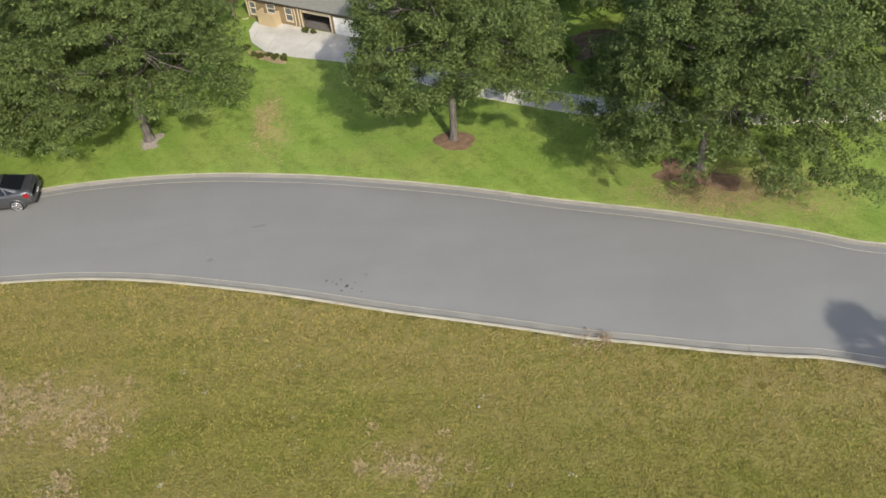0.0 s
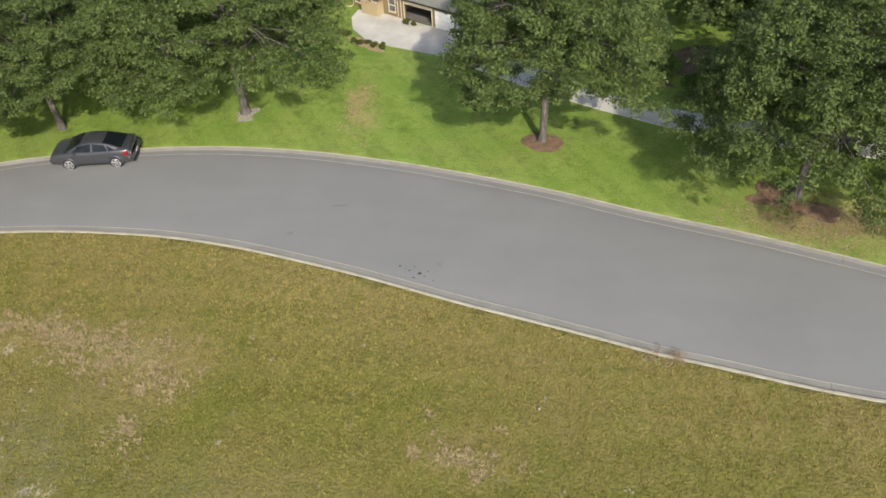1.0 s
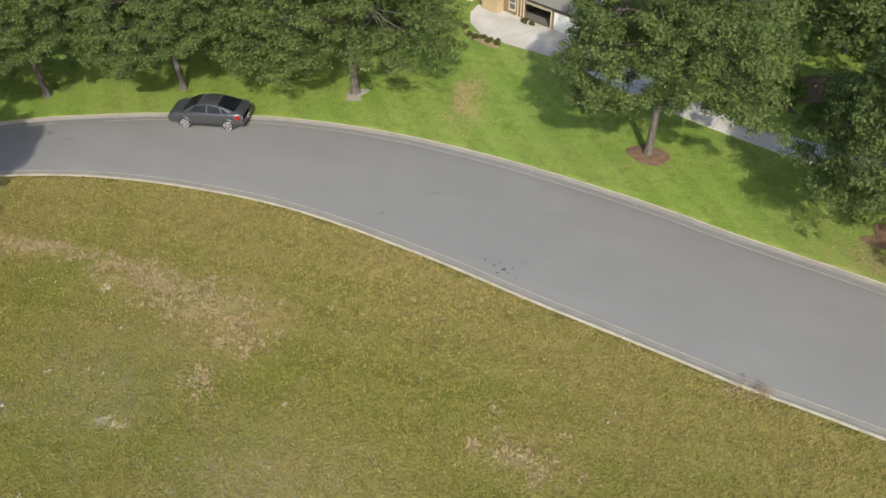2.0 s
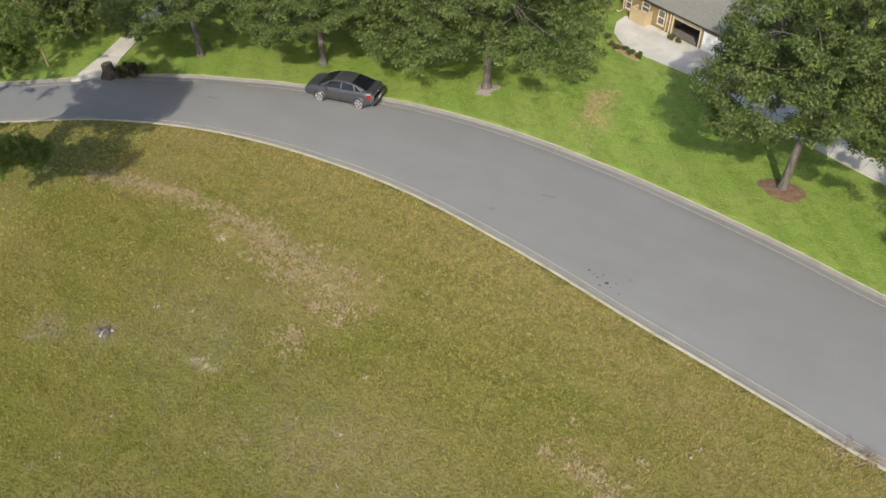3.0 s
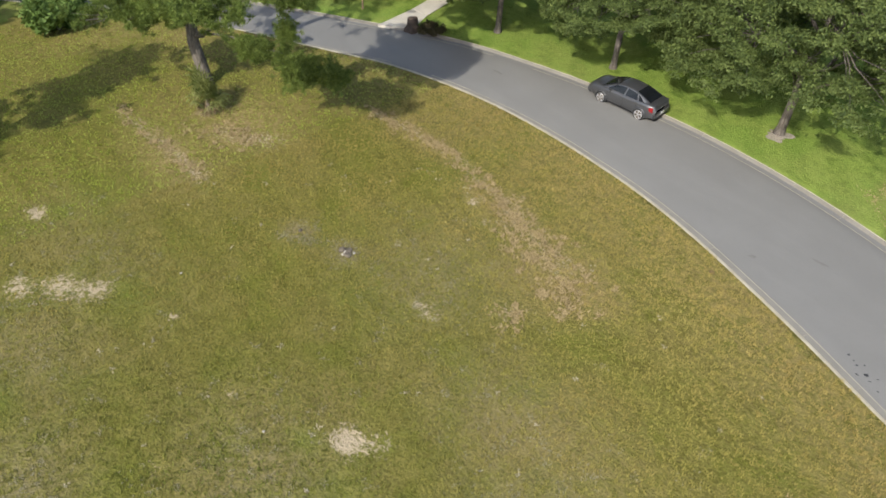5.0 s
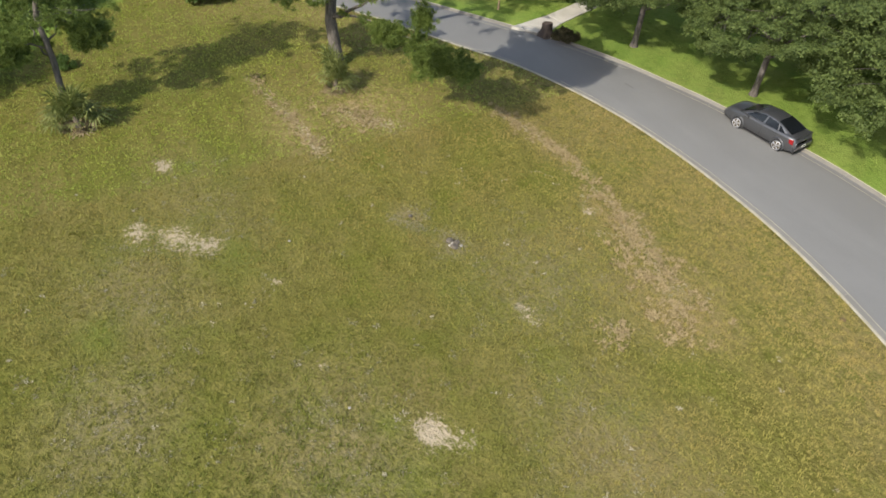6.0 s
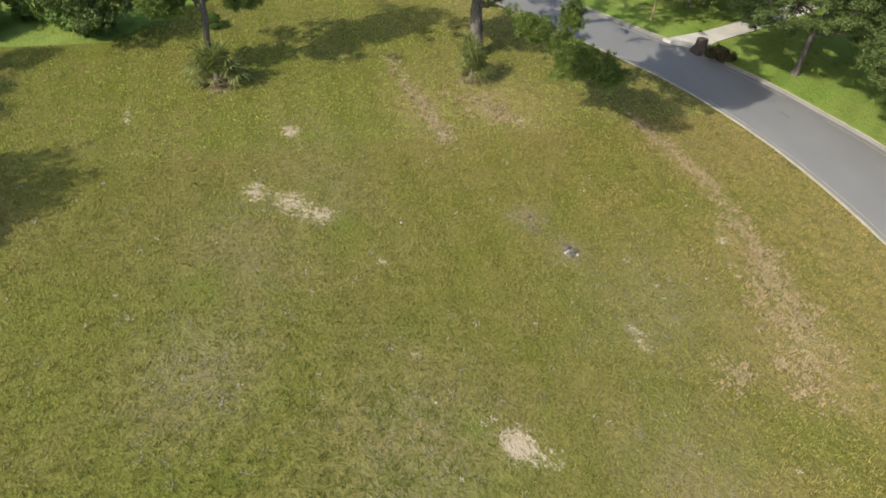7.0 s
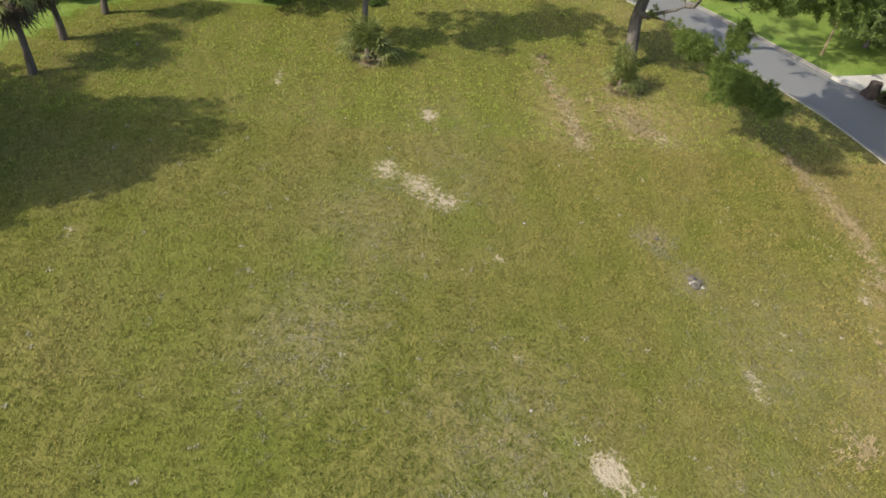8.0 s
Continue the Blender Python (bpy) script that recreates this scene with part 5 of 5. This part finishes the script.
# the wood that closes the view to the west and south: trunks and loose crowns
r_ = np.random.default_rng(3)
spots_ = [(-56.58, 24.86), (-58.38, 20.48), (-53.35, 29.29), (-51.46, 33.76), (-57.55, 17.12), (-60.84, 27.26), (-62.14, -6.59), (-67.96, -3.93), (-60.45, -14.36), (-66.43, -16.61), (-58.70, -22.22), (-64.73, -26.45), (-55.92, -30.12), (-51.05, -33.98), (-59.06, -38.19), (-45.15, -35.85), (-39.27, -39.72), (-71.50, 6.65), (-79.81, -1.44), (-76.22, -13.07), (-68.58, 32.04), (-62.41, 40.02), (-54.40, 48.07), (-42.55, 52.26), (-32.75, 54.49), (-23.00, 56.79),
          (-81.22, 16.11), (-84.88, 29.72), (-76.58, 41.70), (-64.38, 53.79), (26.51, 45.02), (32.42, 35.47), (36.25, 25.72), (18.51, 50.55), (30.71, 54.85), (-4.09, 65.37), (8.74, 61.90), (-14.95, 65.00), (44.47, 41.53), (-89.50, 8.04)]
for x, y in spots_:
    again(wood_tree, x + r_.uniform(-1.5, 1.5), y + r_.uniform(-1.5, 1.5), r_.uniform(0, 360), r_.uniform(0.85, 1.3))
under = tagged(shrub("undergrowth_shrub", 47, 2.2, 1.8, 2.0, 50, 100, 0.15, WOOD_LEAF), "tangled green undergrowth at the wood's edge", "shrub", "wood edge")
place(under, -56.71, 2.88)
for x, y in ((-52.99, 2.02), (-56.71, -6.30), (-56.45, -12.16), (-52.72, -18.92), (-48.77, -17.48), (-47.83, -20.11), (-46.50, -22.94), (-45.36, -25.78), (-43.63, -28.40), (-41.50, -30.80), (-47.55, -15.13), (-54.10, 17.25), (-55.74, 20.88), (-56.03, 24.96), (-53.25, 29.49), (-62.56, 5.03), (-65.25, 10.72), (-69.08, 15.45), (-53.83, 24.38), (-58.28, 22.41), (-62.39, 34.11), (-56.34, 42.10), (-45.46, 46.23), (-36.68, 47.37), (-26.03, 49.68), (14.34, 46.50), (20.45, 44.83), (27.46, 38.30), (-60.97, -2.64), (-54.49, -12.03)):
    again(under, x + r_.uniform(-1, 1), y + r_.uniform(-1, 1), r_.uniform(0, 360), r_.uniform(0.7, 1.25))

# ------------------------------------------------------------------ stump at the far drive
def tree_stump():
    s = new("tree_stump")
    r = np.random.default_rng(8)
    n, v, f = 22, [], []
    ph = r.uniform(0, 6.28, 4)
    rings = ((-0.15, 0.74), (0.03, 0.66), (0.14, 0.53), (0.35, 0.45), (0.6, 0.42), (0.9, 0.42), (0.94, 0.4))
    for z, rad in rings:
        for k in range(n):
            a = 2 * math.pi * k / n
            w = rad * (1 + (0.12 if z < 0.2 else 0.05) * (math.sin(5 * a + ph[0]) + 0.6 * math.sin(8 * a + ph[1])))
            v.append((w * math.cos(a), w * math.sin(a), z + (0.05 * math.sin(a + ph[2]) if z > 0.85 else 0)))
    for i in range(len(rings) - 1):
        for k in range(n):
            q = (k + 1) % n
            f.append((i * n + k, i * n + q, (i + 1) * n + q, (i + 1) * n + k))
    mesh_ob("bark", v, f, BROWN_BARK, s, smooth=True)
    top = [(p[0] * 0.985, p[1] * 0.985, p[2] + 0.003) for p in v[-n:]]
    mesh_ob("cut_face", top, [tuple(range(n))], STUMP_TOP, s, "grey-brown weathered cut wood")
    return s


stump = tagged(tree_stump(), "dark brown cut tree stump beside the far drive", "tree stump")
place(stump, -40.5, 22.0, 0, 35, 0.84)

# ------------------------------------------------------------------ white rail beyond the planted bed
rail = new("white_fence")
for k in range(3):
    part("post", box_bm(k * 1.1 - 0.05, k * 1.1 + 0.05, -0.05, 0.05, -0.2, 0.95, 0.008), WHITE, rail)
for z in (0.3, 0.72):
    part("rail", box_bm(-0.15, 2.35, -0.075, -0.052, z, z + 0.14, 0.006), WHITE, rail)
rail.matrix_basis = pose(11.03, 45.57, 0, 0, 0, -38)
tagged(rail, "short white timber fence beyond the planted bed", "fence")

# ------------------------------------------------------------------ beds, stains, litter
tagged(sheet("mulch_bed", 0.94, 28.62, 1.2, 0.9, 0.035, MULCH, 1, 0.1, dome=0.08), "round brown mulch bed under an oak", "mulch", kind="structure")
tagged(sheet("mulch_bed", 13.49, 23.90, 1.7, 1.0, 0.035, MULCH, 2, 0.55, dome=0.06, turn=-30), "ragged brown mulch under an oak", "mulch", kind="structure")
tagged(sheet("mulch_bed", -11.1, 39.6, 1.6, 0.45, 0.03, STRAW, 3, 0.15, turn=-38), "pale mulch bed along the drive", "mulch", kind="structure")
tagged(sheet("mulch_bed", 11.17, 36.10, 6.0, 2.8, 0.035, DARK_SOIL, 4, 0.25, turn=-32), "dark leaf litter under trees beyond the drive", "mulch", kind="structure")
tagged(sheet("rock_ring", -17.2, 30.95, 0.75, 0.5, 0.03, ROOTS, 5, 0.6, dome=0.06), "grey roots and litter round an oak's foot", "litter", kind="structure")
tagged(sheet("leaf_litter", -67.36, -14.68, 5.0, 18.0, 0.02, DARK_SOIL, 6, 0.25, turn=12), "dark leaf litter along the wood", "litter", kind="structure")
for k, (x, y, a, b, m, note) in enumerate((
        (-5.05, 18.15, 0.16, 0.1, OIL, "black oil spot on the asphalt"), (-5.56, 18.33, 0.08, 0.06, OIL, "black oil spot on the asphalt"), (-4.80, 17.96, 0.07, 0.05, OIL, "black oil spot on the asphalt"),
        (-5.31, 17.89, 0.09, 0.06, OIL, "black oil spot on the asphalt"), (-6.06, 18.61, 0.09, 0.07, OIL, "black oil spot on the asphalt"), (-5.35, 18.58, 0.06, 0.05, OIL, "black oil spot on the asphalt"),
        (-4.65, 18.31, 0.06, 0.05, OIL, "black oil spot on the asphalt"), (-4.34, 17.72, 0.06, 0.05, OIL, "black oil spot on the asphalt"), (-5.76, 18.47, 0.05, 0.04, OIL, "black oil spot on the asphalt"),
        (-4.14, 18.77, 0.17, 0.13, FAINT_OIL, "faint dark smudge on the asphalt"), (-12.04, 20.66, 0.24, 0.19, FAINT_OIL, "faint dark smudge on the asphalt"), (-32.45, 22.76, 0.5, 0.2, FAINT_OIL, "faint dark smudge on the asphalt"),
        (-9.81, 22.85, 0.5, 0.16, FAINT_OIL, "faint dark smudge on the asphalt"))):
    st = sheet("oil_stain", 0, 0, a * 0.7, b * 0.7, 0, m, 100 + k, 0.35, 20)
    # the road's crown at that place
    d1, d2 = gap_to(NEAR, np.array([(x, y)]))[0][0], gap_to(FAR, np.array([(x, y)]))[0][0]
    u = d1 / (d1 + d2)
    st.location = (x, y, crown_z(u) + 0.006)
    tagged(st, note, "stain", "oil stains")


def rock(name, seed, s, material):
    bm = bmesh.new()
    bmesh.ops.create_icosphere(bm, subdivisions=2, radius=s)
    r = np.random.default_rng(seed)
    for v in bm.verts:
        v.co *= 1 + r.uniform(-0.22, 0.22)
        v.co.z *= 0.62
    o = part(name, bm, material, None)
    return o


for k, (x, y, s, m, note) in enumerate((
        (-23.80, 5.30, 0.15, GREYSTONE, "dark broken stone in a bare patch"), (-23.62, 5.32, 0.08, LIMESTONE, "pale broken stone in a bare patch"), (-23.52, 5.18, 0.07, LIMESTONE, "pale broken stone in a bare patch"),
        (-23.38, 5.30, 0.14, GREYSTONE, "dark broken stone in a bare patch"), (-23.30, 5.62, 0.06, LIMESTONE, "pale broken stone in a bare patch"), (-23.58, 5.52, 0.13, GREYSTONE, "dark broken stone in a bare patch"),
        (0.61, 10.76, 0.07, LIMESTONE, "small pale stone in the grass"), (-17.24, -2.34, 0.07, LIMESTONE, "small pale stone in the grass"), (-26.74, -1.21, 0.07, LIMESTONE, "small pale stone in the grass"),
        (-26.17, 4.48, 0.11, GREYSTONE, "dark grey stone in thin grass"), (-39.54, -19.96, 0.09, LIMESTONE, "small pale stone in the grass"))):
    o = rock("rock", 200 + k, s * (1.25 if k < 6 else 0.8), m)
    o.location = (x, y, 0.06 + s * 0.15)
    tagged(o, note, "rock", "rocks in the field")


def twig_heap(seed, rx, ry, n):
    r = np.random.default_rng(seed)
    t = Tubes()
    for _ in range(n):
        x, y = r.normal(0, rx), r.normal(0, ry)
        a = r.uniform(0, 6.28)
        l = r.uniform(0.12, 0.5)
        t.add([(x, y, 0.03), (x + math.cos(a) * l * 0.5, y + math.sin(a) * l * 0.5, 0.05 + r.uniform(0, 0.1)), (x + math.cos(a + 0.4) * l, y + math.sin(a + 0.4) * l, 0.03)], (0.014, 0.011, 0.006), 4)
    return t


for k, (x, y, a, b, n) in enumerate(((5.43, 13.78, 0.5, 0.25, 26), (6.48, 13.68, 0.16, 0.13, 34), (5.84, 13.25, 0.4, 0.2, 12))):
    o = twig_heap(300 + k, a, b, n).make("twig_litter", DEADWOOD, None)
    o.location = (x, y, 0.01)
    tagged(o, "brown dry twigs and leaves heaped at the kerb", "litter", kind="stuff")
cap_ = part("valve_cover", cyl_bm((0, 0, -0.1), (0, 0, 0.035), 0.13, 0.12, 16), RUST, None)
cap_.location = (-12.5, 18.05, 0.02)
tagged(cap_, "small rusty valve cover in the grass by the kerb", "valve cover")


# ------------------------------------------------------------------ grass
def tufts(name, count, x0, x1, y0, y1, keep, height, width, blades, material, seed, label):
    r = np.random.default_rng(seed)
    p = np.stack([r.uniform(x0, x1, count), r.uniform(y0, y1, count)], 1)
    p = p[keep(p, r)]
    n = len(p)
    which = np.repeat(np.arange(n), blades)
    m = len(which)
    a = r.uniform(0, 2 * math.pi, m)
    tilt = r.uniform(0.15, 1.0, m)
    h = height * r.uniform(0.6, 1.35, n)[which] * r.uniform(0.7, 1.2, m)
    gap = np.minimum(gap_to(NEAR[::4], p)[0], gap_to(FAR[::4], p)[0])
    base = swell(p, gap)[which] - 0.02
    b = np.column_stack([p[which] + r.normal(0, 0.045, (m, 2)), base])
    tip = b + np.column_stack([np.cos(a) * tilt * h, np.sin(a) * tilt * h, h])
    s = np.column_stack([-np.sin(a), np.cos(a), np.zeros(m)]) * width
    v = np.stack([b - s, b + s, tip], 1).reshape(-1, 3)
    ob = mesh_ob(name, v, np.arange(3 * m, dtype=np.int32).reshape(m, 3), material)
    dry = np.maximum(np.maximum(verge(gap), 0.8 * spots(p, DRY)), 0.7 * tracks(p, RUTS))
    for kind, val in (("dry", dry), ("lush", spots(p, GREENER) * (1 - dry))):
        at = ob.data.attributes.new(kind, "FLOAT", "POINT")
        at.data.foreach_set("value", np.repeat(val[which], 3).astype(np.float32))
    tagged(ob, label, "grass", kind="stuff")
    return ob


def in_field(p, r):
    dn, sn = gap_to(NEAR[::4], p)
    ok = (sn > 0) & (dn > 0.02)
    thin = np.maximum(spots(p, BARE, 3.0), tracks(p, RUTS)) + 0.45 * spots(p, THATCH)
    return ok & (past_field(p) < r.normal(-0.3, 0.5, len(p))) & (r.uniform(0, 1, len(p)) > thin * 1.15)


def in_lawn(p, r):
    df, sf = gap_to(FAR[::4], p)
    return (sf < 0) & (df > 0.1) & (df < 9.0) & (r.uniform(0, 1, len(p)) > 1.2 * spots(p, DRY))


tufts("field_grass", 88000, -33, 17, -26, 21, in_field, 0.115, 0.016, 6, BLADE, 1, "yellow-green mown field grass in loose tufts")
tufts("field_grass", 24000, -56, -33, -30, 18, in_field, 0.11, 0.02, 6, BRIGHT_FAR_BLADE, 2, "yellow-green mown field grass in loose tufts")
tufts("lawn_grass", 40000, -45, 24, 14, 40, in_lawn, 0.055, 0.013, 4, LAWN_BLADE, 3, "bright green mown lawn grass")


def clumps(name, centres, per, reach, height, width, blades, material, seed, label):
    """Small ragged clumps of dead blades: each centre carries a few tufts close together."""
    r = np.random.default_rng(seed)
    c = np.repeat(np.asarray(centres), per, 0)
    p = c + r.normal(0, 1, c.shape) * reach * np.repeat(r.uniform(0.5, 1.5, len(centres)), per)[:, None]
    which = np.repeat(np.arange(len(p)), blades)
    m = len(which)
    a = r.uniform(0, 2 * math.pi, m)
    h = height * r.uniform(0.4, 1.3, m)
    gap = np.minimum(gap_to(NEAR[::4], p)[0], gap_to(FAR[::4], p)[0])
    b = np.column_stack([p[which] + r.normal(0, 0.03, (m, 2)), swell(p, gap)[which] + 0.02])
    tip = b + np.column_stack([np.cos(a) * h * 1.6, np.sin(a) * h * 1.6, h])
    s = np.column_stack([-np.sin(a), np.cos(a), np.zeros(m)]) * width
    v = np.stack([b - s, b + s, tip], 1).reshape(-1, 3)
    ob = mesh_ob(name, v, np.arange(3 * m, dtype=np.int32).reshape(m, 3), material)
    return tagged(ob, label, "grass", kind="stuff")


q_ = np.random.default_rng(17)
trail = []
for x0, y0, x1, y1, n, wide in ((-33.02, 13.45, -29.60, 14.18, 40, 0.3), (-29.60, 14.18, -26.63, 14.38, 34, 0.28), (-26.63, 14.38, -21.67, 13.66, 50, 0.3), (-21.67, 13.66, -17.28, 12.44, 80, 0.6), (-18.74, 13.01, -14.84, 11.70, 90, 0.9),
                                (-41.77, 1.66, -37.33, 2.21, 22, 0.3), (-37.33, 2.21, -32.77, 2.67, 40, 0.32), (-36.77, 4.94, -34.12, 6.50, 50, 0.7), (-16.41, 8.98, -15.62, 8.40, 16, 0.35), (-4.93, 8.65, -0.35, 8.25, 30, 0.6)):
    n = int(n * 0.6)
    u = q_.uniform(0, 1, n)
    trail += list(np.column_stack([x0 + (x1 - x0) * u, y0 + (y1 - y0) * u]) + q_.normal(0, wide, (n, 2)))
clumps("dead_grass", trail, 10, 0.14, 0.09, 0.024, 5, STRAW_BLADE, 21, "tan clumps of dead grass along a worn trail")
grey_ = []
for x, y, a, b, w in THATCH:
    n = int(20 * w * math.sqrt(a * b))
    grey_ += list(np.column_stack([q_.normal(x, a * 0.55, n), q_.normal(y, b * 0.55, n)]))
grey_ += list(np.column_stack([q_.uniform(-30, 2, 90), q_.uniform(-16, 10, 90)]))
clumps("bleached_thatch", grey_, 9, 0.17, 0.04, 0.016, 4, GREY_BLADE, 22, "grey bleached thatch showing through the turf")
pale_ = np.column_stack([q_.uniform(-34, 6, 130), q_.uniform(-20, 14, 130)])
clumps("bleached_grass", pale_[(gap_to(NEAR[::4], pale_)[1] > 0)], 4, 0.07, 0.05, 0.022, 4, PALE_BLADE, 25, "small pale tufts of bleached grass in the field")
verge_ = np.column_stack([q_.normal(14.84, 2.3, 420), q_.normal(22.41, 0.9, 420)])
df_, sf_ = gap_to(FAR[::4], verge_)
clumps("dead_grass", verge_[(sf_ < 0) & (df_ > 0.25)], 9, 0.2, 0.045, 0.014, 4, STRAW_BLADE, 23, "brown dry grass between oak and kerb")
bare_ = np.column_stack([q_.normal(-10.31, 0.55, 70), q_.normal(32.03, 1.3, 70)])
clumps("dead_grass", bare_, 8, 0.14, 0.05, 0.022, 4, STRAW_BLADE, 24, "dry tan streak in the lawn")
